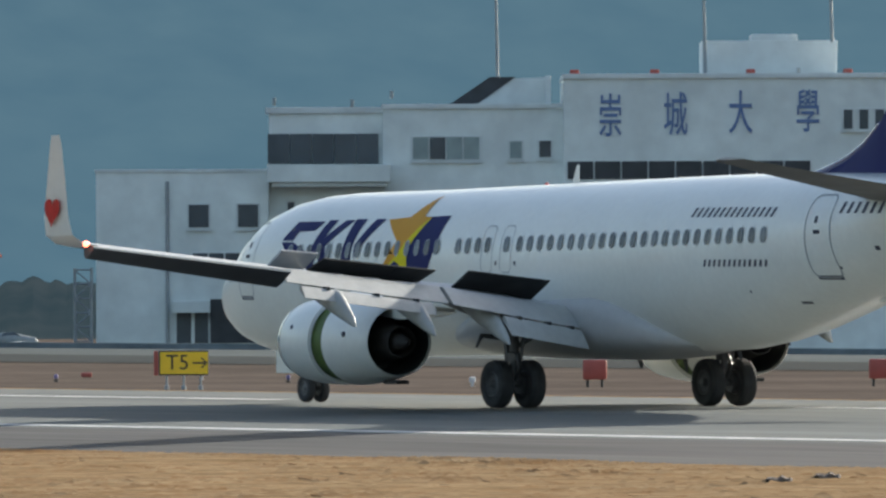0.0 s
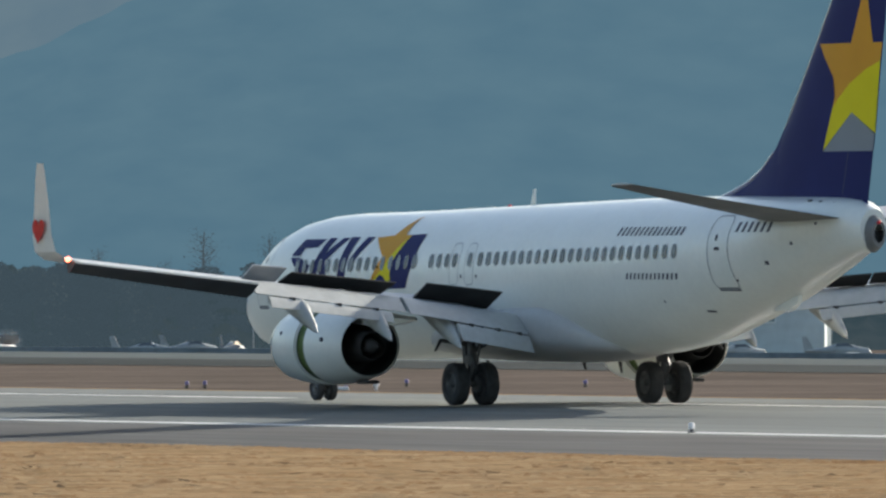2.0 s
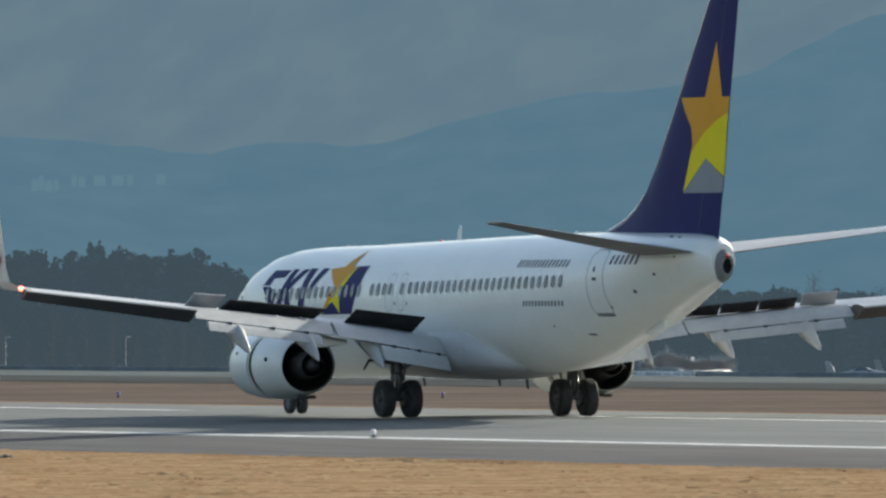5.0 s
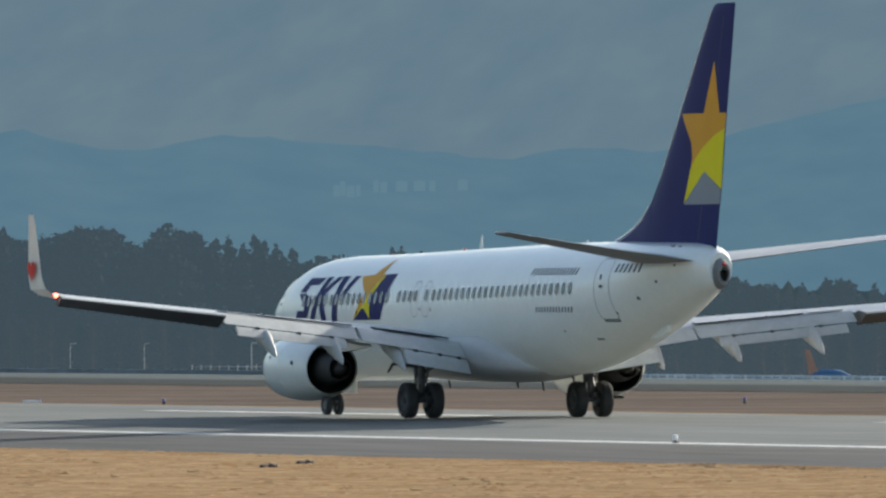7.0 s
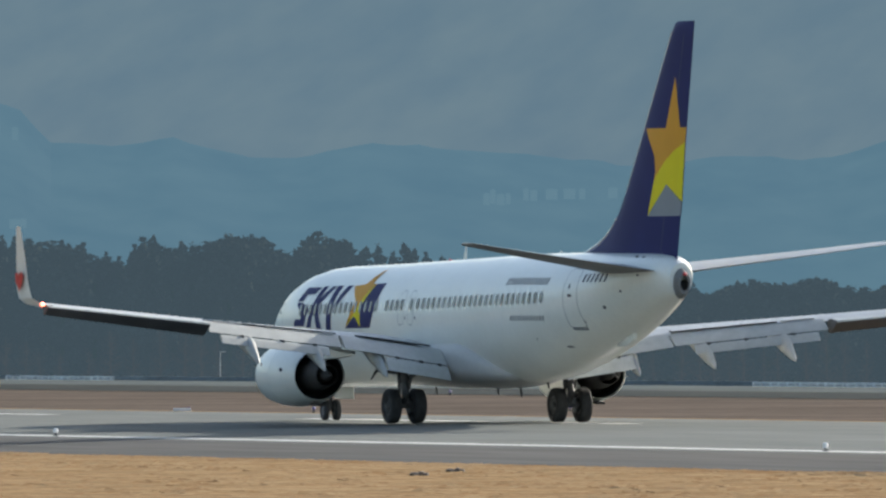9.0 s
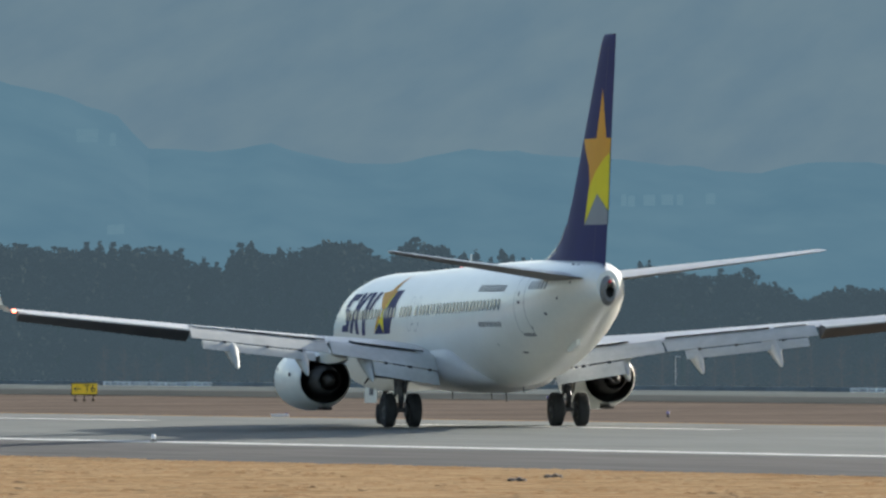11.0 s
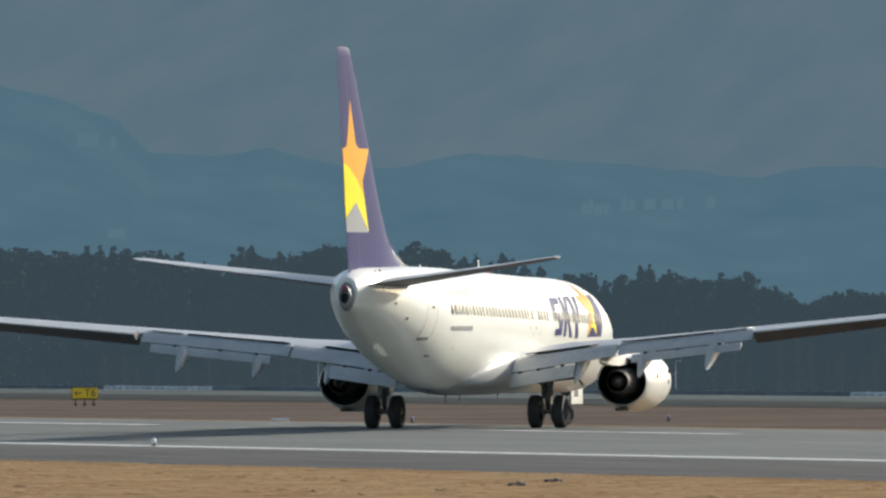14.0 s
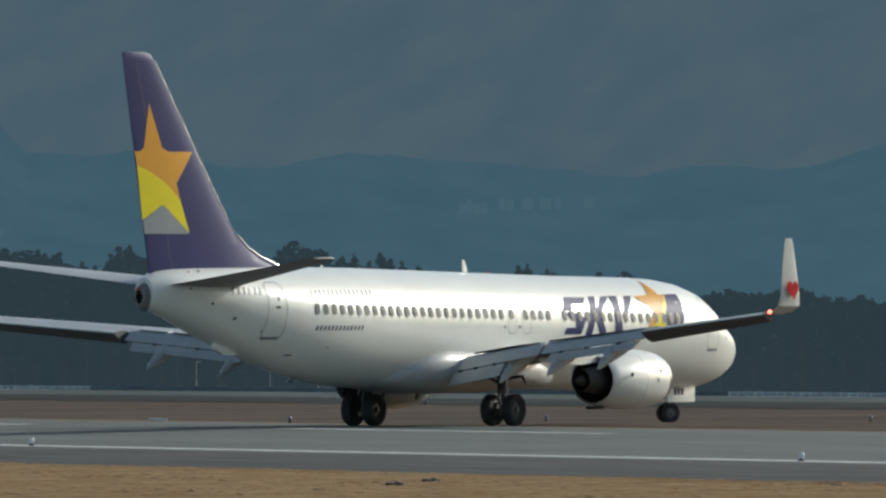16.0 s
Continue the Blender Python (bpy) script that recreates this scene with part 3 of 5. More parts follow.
        bm = bmesh.new()
        lathe(bm, [(2.6, 0.27), (2.0, 0.25), (1.6, 0.13), (1.45, 0.0)], seg=24, centre=C, squash=flat)
        part("exhaust_plug", bm, M_DARKMET, eng)
        bm = bmesh.new()
        lathe(bm, [(5.4, 0.79), (5.4, 0.2), (5.75, 0.0)], seg=36, centre=C, squash=flat)
        part("fan", bm, M_DARKMET, eng, "dark fan disc and spinner")
        bm = bmesh.new()
        box(bm, (2.5, side * 4.83 - 0.18, 0.56), (3.2, side * 4.83 + 0.18, 0.66), bevel=0.04)
        part("drain_mast", bm, M_DARKMET, sleeve)
        for px, pz in ((5.5, 1.9), (5.2, 1.55), (3.5, 1.75)):
            bm = bmesh.new()
            yy = side * (4.83 + 1.09 * math.sqrt(max(0, 1 - ((pz - 1.6) / 1.1) ** 2)) + 0.02)
            lathe(bm, [(yy - 0.04, 0.07), (yy, 0.06), (yy, 0.0)], axis="y", seg=12, centre=(px, 0, pz))
            part("vent", bm, M_INK, eng if px > 4.5 else sleeve)

        # main gear
        gear = main_gear(plane, side)
        for dy in (0.43, -0.43):
            wheel(gear, (0, side * 2.86 + dy, 0.565), 0.565, 0.40)
        bm = bmesh.new()
        tube(bm, (-0.1, side * 3.1, 1.65), (-0.55, side * 4.0, 1.72), 0.07, 0.05)
        tube(bm, (-0.55, side * 4.0, 1.72), (-0.75, side * 4.25, 1.45), 0.05, 0.03)
        part("gear_link", bm, M_STEEL, gear)

    # nose gear, turned by its steering
    m = pose(15.6, 0, 0)
    bm = bmesh.new()
    tube(bm, (0.0, 0, 0.34), (0.06, 0, 1.7), 0.07, 0.10)
    tube(bm, (0.02, 0, 0.9), (0.9, 0, 1.5), 0.045, 0.045)
    tube(bm, (0, -0.2, 0.345), (0, 0.2, 0.345), 0.05)
    ng = part("nose_gear", bm, M_STEEL, plane, "steel nose gear leg with two wheels", m=m)
    MOVING["nose"] = (ng, m)
    for y in (0.2, -0.2):
        wheel(ng, (0, y, 0.345), 0.345, 0.20)
    for y in (0.5, -0.5):
        bm = bmesh.new()
        box(bm, (14.7, y - 0.015, 0.72), (16.6, y + 0.015, 1.48), bevel=0.012)
        d = part("nose_gear_door", bm, M_WHITE, plane, "white nose gear door with a small marking")
        bm = bmesh.new()
        s = 1 if y > 0 else -1
        for k in range(3):
            box(bm, (15.15 + k * 0.24, y + s * 0.014, 0.98), (15.33 + k * 0.24, y + s * 0.022, 1.22))
        part("door_marking", bm, M_INK, d, smooth=False)

    # cabin windows, doors, painted shapes
    for side in (1, -1):
        sk = skin(side)
        rows_x = [-10.14 + 0.508 * k for k in range(24)] + [2.19, 3.14, 3.64, 4.14, 4.63] + [5.7 + 0.508 * k for k in range(16)]
        for x in rows_x:
            z = 3.90 - 0.016 * x
            w = part("cabin_window", decal(rounded(x, z, 0.225, 0.345, 0.10), skin(side, 0.028), (0.5, 0.1)), M_GLASS, body, "dark cabin window pane")
            part("window_rim", outline(rounded(x, z, 0.26, 0.38, 0.12), skin(side, 0.024), -0.02), M_LINE, w)
        for dx, dz, w, h in ((-12.36, 4.02, 0.95, 1.85), (15.9, 3.5, 0.86, 1.80)):
            part("cabin_door", outline(rounded(dx, dz, w, h, 0.2), sk, 0.035), M_LINE, body, "cabin door outline with a dark sill")
            part("door_sill", decal(rounded(dx, dz - h / 2 - 0.02, w * 0.85, 0.09, 0.03), sk), M_INK, body)
            part("door_handle", decal(rounded(dx + 0.02, dz + 0.1, 0.26, 0.09, 0.03), sk), M_INK, body)
            part("door_window", decal(rounded(dx + 0.08, dz + 0.38, 0.12, 0.16, 0.05), sk), M_INK, body)
        for dx in (2.19, 3.14):
            part("emergency_exit", outline(rounded(dx, 3.75, 0.52, 1.08, 0.14), sk, 0.025), M_LINE, body, "overwing exit outline")
            part("exit_mark", decal(rounded(dx - 0.48, 3.42, 0.09, 0.1, 0.03), sk), M_INK, body)
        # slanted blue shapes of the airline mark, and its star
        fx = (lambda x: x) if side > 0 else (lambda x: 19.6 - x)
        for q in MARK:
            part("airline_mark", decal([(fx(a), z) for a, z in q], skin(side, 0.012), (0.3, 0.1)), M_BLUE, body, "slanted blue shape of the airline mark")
        for name, q, off, shade, lab in (("mark_field", FIELD_SHAPE, 0.012, M_BLUE, "dark blue field behind the star"), ("mark_star", STAR_GOLD, 0.016, M_GOLD, "gold star on the fuselage"), ("mark_flash", STAR_FLASH, 0.020, M_YELL, "yellow flash on the star")):
            part(name, decal([(fx(a), z) for a, z in q], skin(side, off), (0.3, 0.1)), shade, body, lab)
        # unreadable small lettering as bars
        for x0, x1, z, h, n in ((-10.35, -6.35, 4.58, 0.22, 15), (-10.2, -7.3, 3.41, 0.16, 13), (-14.7, -12.95, 4.67, 0.26, 6)):
            wd = (x1 - x0) / n
            for k in range(n):
                xa = x0 + k * wd
                part("lettering_bar", decal(((xa, z - h / 2), (xa + wd * 0.42, z - h / 2), (xa + wd * 0.42 - 0.07 * side, z + h / 2), (xa - 0.07 * side, z + h / 2)), sk, (0.6, 0.3)), M_INK, body)
        # small vents and scuffs on the rear body
        for vx, vz, vw, vh in ((-14.4, 3.75, 0.16, 0.10), (-15.6, 4.25, 0.12, 0.08), (-10.9, 2.5, 0.34, 0.05), (-9.2, 2.75, 0.07, 0.07), (-16.6, 4.75, 0.10, 0.06), (17.2, 3.0, 0.12, 0.07), (16.8, 3.35, 0.1, 0.06), (-12.9, 3.3, 0.08, 0.06), (13.6, 4.25, 0.18, 0.08)):
            part("vent", decal(rounded(vx, vz, vw, vh, min(vw, vh) * 0.4), sk, (0.5, 0.3)), M_INK, body)
        # cockpit window
        for wx in ((17.75, 17.2, 4.2, 3.85), (17.1, 16.55, 4.5, 3.95)):
            x0, x1, zt, zb = wx
            part("cockpit_window", decal(((x0 + 0.25, zb), (x0 - 0.05, zt - 0.12), (x1, zt + 0.02), (x1 + 0.05, zb)), sk, (0.3, 0.2)), M_GLASS, body)
    # aerials
    for x, z, h, c in ((2.1, 5.34, 0.42, 0.34), (-7.0, 5.34, 0.22, 0.2)):
        bm = bmesh.new()
        loft(bm, [[(x + c / 2, 0, z), (x, 0.03, z), (x - c / 2, 0, z), (x, -0.03, z)], [(x - 0.05, 0, z + h), (x - 0.1, 0.012, z + h), (x - 0.2, 0, z + h), (x - 0.1, -0.012, z + h)]])
        part("aerial", bm, M_WHITE, body)
    bm = bmesh.new()
    lathe(bm, [(5.30, 0.07), (5.38, 0.065), (5.42, 0.035), (5.43, 0.0)], axis="z", seg=16, centre=(3.55, 0, -0.08))
    part("beacon", bm, M_BEACON, body, "red beacon on the roof")
    bm = bmesh.new()
    loft(bm, [[(-12.6, 0.10, 2.62), (-12.6, -0.10, 2.62), (-12.6, -0.10, 2.5), (-12.6, 0.10, 2.5)], [(-13.4, 0.13, 2.85), (-13.4, -0.13, 2.85), (-13.4, -0.10, 2.52), (-13.4, 0.10, 2.52)], [(-13.9, 0.08, 3.0), (-13.9, -0.08, 3.0), (-13.9, -0.05, 2.72), (-13.9, 0.05, 2.72)]])
    part("tail_skid", bm, M_WHITE, body, "small white tail skid")
    for x, y, z in ((-15.6, 0.55, 5.27), (-16.1, 0.5, 5.24), (-16.7, 0.42, 5.2), (-15.6, -0.55, 5.27), (-16.1, -0.5, 5.24), (-16.7, -0.42, 5.2)):
        bm = bmesh.new()
        box(bm, (x - 0.09, y - 0.04, z - 0.06), (x + 0.09, y + 0.04, z + 0.10), bevel=0.02)
        part("fin_fitting", bm, M_STEEL, body)
    for x, s in ((-3.2, 0.3), (-1.0, 0.22), (5.0, 0.25), (-5.8, 0.2)):
        bm = bmesh.new()
        z = 1.15 if x > -4 else 1.34
        loft(bm, [[(x + 0.12, 0, z), (x, 0.02, z), (x - 0.12, 0, z), (x, -0.02, z)], [(x - 0.05, 0, z - s), (x - 0.1, 0.01, z - s), (x - 0.18, 0, z - s), (x - 0.1, -0.01, z - s)]])
        part("belly_aerial", bm, M_DARKMET, body)
    return plane


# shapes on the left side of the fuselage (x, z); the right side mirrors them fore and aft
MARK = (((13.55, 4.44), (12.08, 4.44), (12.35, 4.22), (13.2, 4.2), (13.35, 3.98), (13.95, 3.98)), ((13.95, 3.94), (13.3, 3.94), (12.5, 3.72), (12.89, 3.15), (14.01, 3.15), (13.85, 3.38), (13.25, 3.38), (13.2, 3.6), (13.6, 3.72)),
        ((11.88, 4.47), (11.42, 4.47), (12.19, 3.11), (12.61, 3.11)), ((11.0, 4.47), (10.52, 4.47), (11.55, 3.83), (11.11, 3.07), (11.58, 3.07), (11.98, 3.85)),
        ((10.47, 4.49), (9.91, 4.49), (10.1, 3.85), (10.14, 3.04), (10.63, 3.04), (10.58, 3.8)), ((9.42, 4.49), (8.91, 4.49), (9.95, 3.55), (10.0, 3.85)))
FIELD_SHAPE = ((8.66, 3.08), (6.23, 3.1), (5.75, 3.83), (5.63, 4.56), (6.9, 4.53), (7.3, 4.1), (7.75, 3.5))
STAR_GOLD = ((7.2, 5.05), (6.97, 4.54), (6.55, 4.52), (6.95, 4.28), (7.3, 3.98), (7.75, 3.55), (8.66, 3.08), (7.85, 3.96), (8.74, 4.47), (7.71, 4.53))
STAR_FLASH = ((6.55, 4.52), (6.95, 4.28), (7.3, 3.98), (7.75, 3.6), (8.6, 3.12), (7.75, 3.5), (7.14, 3.12), (7.2, 3.75), (6.85, 4.15))


def main_gear(plane, side):
    """A main leg: cylinder, piston and axle in one casting, with its stays, links and brakes as parts."""
    y = side * 2.86
    bm = bmesh.new()
    lathe(bm, [(0.60, 0.0), (0.60, 0.085), (1.10, 0.085), (1.10, 0.19), (1.30, 0.19), (1.33, 0.14), (2.2, 0.15), (2.2, 0.0)], axis="z", seg=16, centre=(0, y, 0))
    leg = part("main_gear", bm, M_STEEL, plane, "steel landing gear leg with two wheels")
    for name, a, b, r1, r2 in (("axle", (0, y - 0.62, 0.565), (0, y + 0.62, 0.565), 0.08, 0.08), ("side_stay", (0, y, 1.4), (0, y - side * 1.2, 2.0), 0.06, 0.06),
                               ("drag_stay", (-0.05, y, 1.5), (-0.5, y, 2.1), 0.05, 0.05), ("torque_link", (-0.14, y, 1.3), (-0.34, y, 0.98), 0.05, 0.04),
                               ("torque_link", (-0.34, y, 0.98), (-0.1, y, 0.66), 0.04, 0.05), ("hydraulic_line", (0.0, y + 0.17, 1.0), (0.02, y + 0.20, 2.1), 0.05, 0.06),
                               ("hydraulic_line", (-0.12, y - 0.13, 1.1), (-0.2, y - 0.25, 2.1), 0.04, 0.06), ("brake", (0, y - 0.26, 0.565), (0, y - 0.14, 0.565), 0.24, 0.24),
                               ("brake", (0, y + 0.14, 0.565), (0, y + 0.26, 0.565), 0.24, 0.24)):
        bm = bmesh.new()
        tube(bm, a, b, r1, r2, 14)
        part(name, bm, M_STEEL, leg)
    return leg


def wheel(parent, at, r, w):
    m = pose(*at)
    bm = bmesh.new()
    prof = [(-w * 0.36, r * 0.52), (-w * 0.46, r * 0.66), (-w * 0.5, r * 0.82), (-w * 0.42, r * 0.95), (-w * 0.28, r * 0.993), (-w * 0.27, r * 0.98), (-w * 0.23, r * 0.98), (-w * 0.22, r), (-w * 0.02, r), (-w * 0.015, r * 0.985), (w * 0.015, r * 0.985)]
    prof = prof + [(-a, b) for a, b in prof[::-1]]
    lathe(bm, prof, axis="y", seg=36)
    bm.normal_update()
    wh = part("wheel", bm, M_TYRE, parent, "black rubber tyre on a metal rim", m=m)
    bm = bmesh.new()
    lathe(bm, [(-w * 0.36, r * 0.54), (-w * 0.40, r * 0.50), (-w * 0.2, r * 0.44), (-w * 0.22, r * 0.2), (-w * 0.42, r * 0.17), (-w * 0.43, 0.0)], axis="y", seg=28)
    lathe(bm, [(w * 0.36, r * 0.54), (w * 0.40, r * 0.50), (w * 0.2, r * 0.44), (w * 0.22, r * 0.2), (w * 0.42, r * 0.17), (w * 0.43, 0.0)], axis="y", seg=28)
    for k in range(8):
        a = k * math.tau / 8
        for s in (1, -1):
            tube(bm, (r * 0.33 * math.cos(a), s * w * 0.2, r * 0.33 * math.sin(a)), (r * 0.33 * math.cos(a), s * w * 0.26, r * 0.33 * math.sin(a)), r * 0.05, seg=6)
    bmesh.ops.recalc_face_normals(bm, faces=bm.faces[:])
    part("rim", bm, M_RIM, wh, "grey metal rim")
    MOVING.setdefault("wheel", []).append((wh, m, r))


airliner = build_airliner()


# ---- the airfield: n across the runway, u along it ----
AXIS = 22.0
FIELD = pose(0, 0, 0, 0, 0, AXIS)


def spot(az, d, z=0.0):
    """A place at an azimuth (degrees to the left of +y) and distance from the camera's foot."""
    return Vector((-math.sin(radians(az)) * d, math.cos(radians(az)) * d, z))


def facing(az, d, z=0.0, turn=0.0):
    """A pose whose x runs to the right and y away, seen from the camera's foot."""
    return Matrix.Translation(spot(az, d, z)) @ pose(0, 0, 0, 0, 0, az + turn)


def lie(n):
    """Height of the ground: level over the airfield, falling away beyond it."""
    return interp(n, ((-9000, -0.50), (138, -0.50), (172, -0.04), (264, -0.03), (277, -0.35), (347, -1.6), (540, -5.6), (9000, -7.0)), 1)


VERGE_Z = -0.446


def camber(n):
    """Height of the pavement: crowned at the centre line, falling to the shoulder and the verge."""
    return interp(n, ((-9000, VERGE_Z), (139.2, VERGE_Z), (150.0, -0.231), (172.0, 0.0), (9000, 0.0)), 1)


def verge_spot(az, d):
    """A pose on the near verge, at an azimuth and distance from the camera's foot."""
    return facing(az, d, VERGE_Z)


def sheet(name, n0, n1, u0, u1, z, material, label, dn=None, du=60.0):
    bm = bmesh.new()
    ns = [n0, n1] if not dn else [n0 + (n1 - n0) * k / dn for k in range(dn + 1)]
    m = max(1, int((u1 - u0) / du))
    rows = [[bm.verts.new((n, u0 + (u1 - u0) * k / m, z + camber(n))) for k in range(m + 1)] for n in ns]
    for a, b in zip(rows, rows[1:]):
        for k in range(m):
            bm.faces.new((a[k], b[k], b[k + 1], a[k + 1]))
    ob = part(name, bm, material, smooth=False, m=FIELD)
    return tagged(ob, label, name.replace("_", " "), kind="structure")


def build_field():
    bm = bmesh.new()
    ns = [-4500, -2000, -500, 0, 60, 120, 138, 155, 172, 200, 230, 264, 268, 272, 277, 290, 317, 347, 420, 540, 820, 1500, 3000, 4700]
    us = [-4500, -1500, -300, 0, 200, 400, 600, 900, 1500, 2500, 4700]
    rows = [[bm.verts.new((n, u, lie(n))) for u in us] for n in ns]
    for a, b in zip(rows, rows[1:]):
        for k in range(len(us) - 1):
            bm.faces.new((a[k], b[k], b[k + 1], a[k + 1]))
    tagged(part("ground", bm, M_FARGRASS, m=FIELD), "brown winter grass of the airfield", "ground", kind="structure")
    sheet("grass_verge", -60, 139.6, -200, 900, 0.0, M_GRASS, "straw-coloured dry grass beside the runway", 20, 20)
    sheet("shoulder", 139.2, 150.0, -400, 2200, 0.006, M_SHOULDER, "dark asphalt shoulder of the runway")
    bm = bmesh.new()
    rows = [[bm.verts.new((n, u, camber(n))) for u in range(-400, 2201, 100)] for n in (150.0, 172.0, 182.0)]
    for a, b in zip(rows, rows[1:]):
        for k in range(len(a) - 1):
            bm.faces.new((a[k], b[k], b[k + 1], a[k + 1]))
    tagged(part("runway", bm, M_ASPHALT, smooth=False, m=FIELD), "grey asphalt runway with worn surface", "runway", kind="structure")
    sheet("edge_line", 150.9, 151.9, -400, 2200, 0.012, M_MARK, "white runway edge line")
    for u in (-12, 44, 100, 156, 212, 268, 323.7, 373.1, 436, 492, 548, 604, 660, 716, 772, 828):
        sheet("centre_line", 172.2, 173.2, u, u + 30, 0.010, M_MARK, "white dash of the runway centre line")
    sheet("far_verge", 182.2, 183.4, -400, 2200, -0.010, M_GRASS, "thin strip of straw-coloured grass along the runway")
    sheet("taxiway_edge", 229.0, 247.0, -400, 2600, -0.015, M_DITCH, "dark paved edge of the taxiway")
    sheet("taxiway", 247.0, 264.0, -400, 2600, -0.013, M_TAXI, "grey parallel taxiway beyond the grass")

build_field()


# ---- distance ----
# emission paints the blue haze of distance; the base colour stays near black
def haze_glow_mat(name, low, high, strength, scale, stretch, lean=0.0):
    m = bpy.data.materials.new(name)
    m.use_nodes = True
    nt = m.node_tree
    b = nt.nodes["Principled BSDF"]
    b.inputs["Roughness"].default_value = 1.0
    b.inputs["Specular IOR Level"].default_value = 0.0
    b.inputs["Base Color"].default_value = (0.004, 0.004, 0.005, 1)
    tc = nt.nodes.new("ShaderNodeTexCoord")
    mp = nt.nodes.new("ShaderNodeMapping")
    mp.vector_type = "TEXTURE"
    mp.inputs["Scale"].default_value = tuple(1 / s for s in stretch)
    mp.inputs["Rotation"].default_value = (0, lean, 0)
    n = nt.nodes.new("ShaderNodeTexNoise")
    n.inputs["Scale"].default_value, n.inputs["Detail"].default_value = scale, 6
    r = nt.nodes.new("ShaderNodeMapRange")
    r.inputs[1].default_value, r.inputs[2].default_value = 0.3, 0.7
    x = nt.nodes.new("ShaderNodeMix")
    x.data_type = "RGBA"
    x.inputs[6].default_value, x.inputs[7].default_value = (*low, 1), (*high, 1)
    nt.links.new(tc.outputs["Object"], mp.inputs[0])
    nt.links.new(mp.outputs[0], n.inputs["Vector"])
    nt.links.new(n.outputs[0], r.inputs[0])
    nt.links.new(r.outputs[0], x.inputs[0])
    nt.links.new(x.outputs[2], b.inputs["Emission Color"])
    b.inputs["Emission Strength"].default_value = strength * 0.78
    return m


M_RIDGE = haze_glow_mat("near_hills", (0.084, 0.168, 0.230), (0.099, 0.187, 0.246), 1.0, 0.04, (1, 1, 2.0), 0.3)
M_FARRIDGE = haze_glow_mat("far_mountains", (0.112, 0.180, 0.234), (0.136, 0.203, 0.247), 1.0, 0.035, (1, 1, 2.0), -0.5)

# the wood's colour is all emission too: painted haze
M_WOODS = haze_glow_mat("distant_wood_haze", (0.032, 0.056, 0.069), (0.050, 0.072, 0.083), 1.0, 0.10, (1, 1, 1.6))

# azimuth and elevation of the skyline of the nearer hills, degrees; outer ends added unseen
SKYLINE = ((-180, 2.0), (-60, 2.2), (-12, 2.0), (-7, 1.75), (-4.5, 1.55), (-3.4, 1.4), (-2.9, 1.27), (-2.59, 1.14), (-2.33, 1.11), (-1.98, 0.94), (-1.71, 0.81), (-1.14, 0.80), (-0.79, 0.71), (-0.4, 0.60), (0.0, 0.585), (0.27, 0.56), (0.6, 0.60), (0.9, 0.63), (1.43, 0.65), (1.7, 0.63), (1.9, 0.62), (2.18, 0.69), (2.5, 0.65), (2.66, 0.66), (2.79, 0.80), (2.99, 0.86), (3.32, 0.97), (5, 1.3), (12, 1.7), (60, 1.5), (180, 2.0))


def build_hills():
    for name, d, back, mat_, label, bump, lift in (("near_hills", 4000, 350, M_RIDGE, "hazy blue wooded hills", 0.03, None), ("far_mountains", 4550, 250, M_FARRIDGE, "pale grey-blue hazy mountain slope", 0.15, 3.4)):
        bm = bmesh.new()
        rows = []
        az = -180.0
        # full ring: hills out of view are added to keep bright sky out of reflections
        while az <= 180:
            e = interp(az, SKYLINE, 1) if lift is None else lift + 0.6 * noise.noise((az * 0.2, 3, 1)) * (1 if abs(az) < 150 else 0)
            e += bump * noise.noise((az * 3.0, 1.5, 0)) + bump * 0.5 * noise.noise((az * 9.0, 2.5, 0))
            z = 3.63 + d * math.tan(radians(e))
            col = [bm.verts.new(spot(az, d - 250, -30))]
            for k in range(1, 9):
                u = k / 8
                dd = d - 250 * (1 - u) 
                col.append(bm.verts.new(spot(az, dd if u < 1 else d, -30 + (z + 30) * (u ** 0.9))))
            col.append(bm.verts.new(spot(az, d + back, z - 20)))
            rows.append(col)
            az += 0.06 if -11 < az < 6 else 1.0
        for a, b in zip(rows, rows[1:]):
            for k in range(len(a) - 1):
                bm.faces.new((a[k], a[k + 1], b[k + 1], b[k]))
        bmesh.ops.recalc_face_normals(bm, faces=bm.faces[:])
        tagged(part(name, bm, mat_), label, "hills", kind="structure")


build_hills()


# ---- buildings beyond the airfield ----
def cuboid(name, x0, z0, x1, z1, y0, y1, material, parent, label="", bevel=0.03):
    bm = bmesh.new()
    box(bm, (min(x0, x1), y0, min(z0, z1)), (max(x0, x1), y1, max(z0, z1)), bevel=bevel)
    return part(name, bm, material, parent, label, smooth=False)


def window_unit(parent, x0, z0, x1, z1, y, panes=1, pale=False):
    """A framed window set on a wall: frame bars, sill and one pane for each light."""
    frame_ob = cuboid("window_frame", x0 - 0.06, z0 - 0.06, x1 + 0.06, z1 + 0.06, y - 0.05, y + 0.02, M_CONC2, parent, bevel=0.015)
    w = (x1 - x0) / panes
    for k in range(panes):
        shade = M_WINPALE if (pale and k != 1) else M_WINDARK
        cuboid("pane", x0 + k * w + 0.03, z0, x0 + (k + 1) * w - 0.03, z1, y - 0.075, y - 0.055, shade, frame_ob, bevel=0)
    cuboid("sill", x0 - 0.12, z0 - 0.16, x1 + 0.12, z0 - 0.07, y - 0.16, y + 0.02, M_CONC2, frame_ob, bevel=0.01)


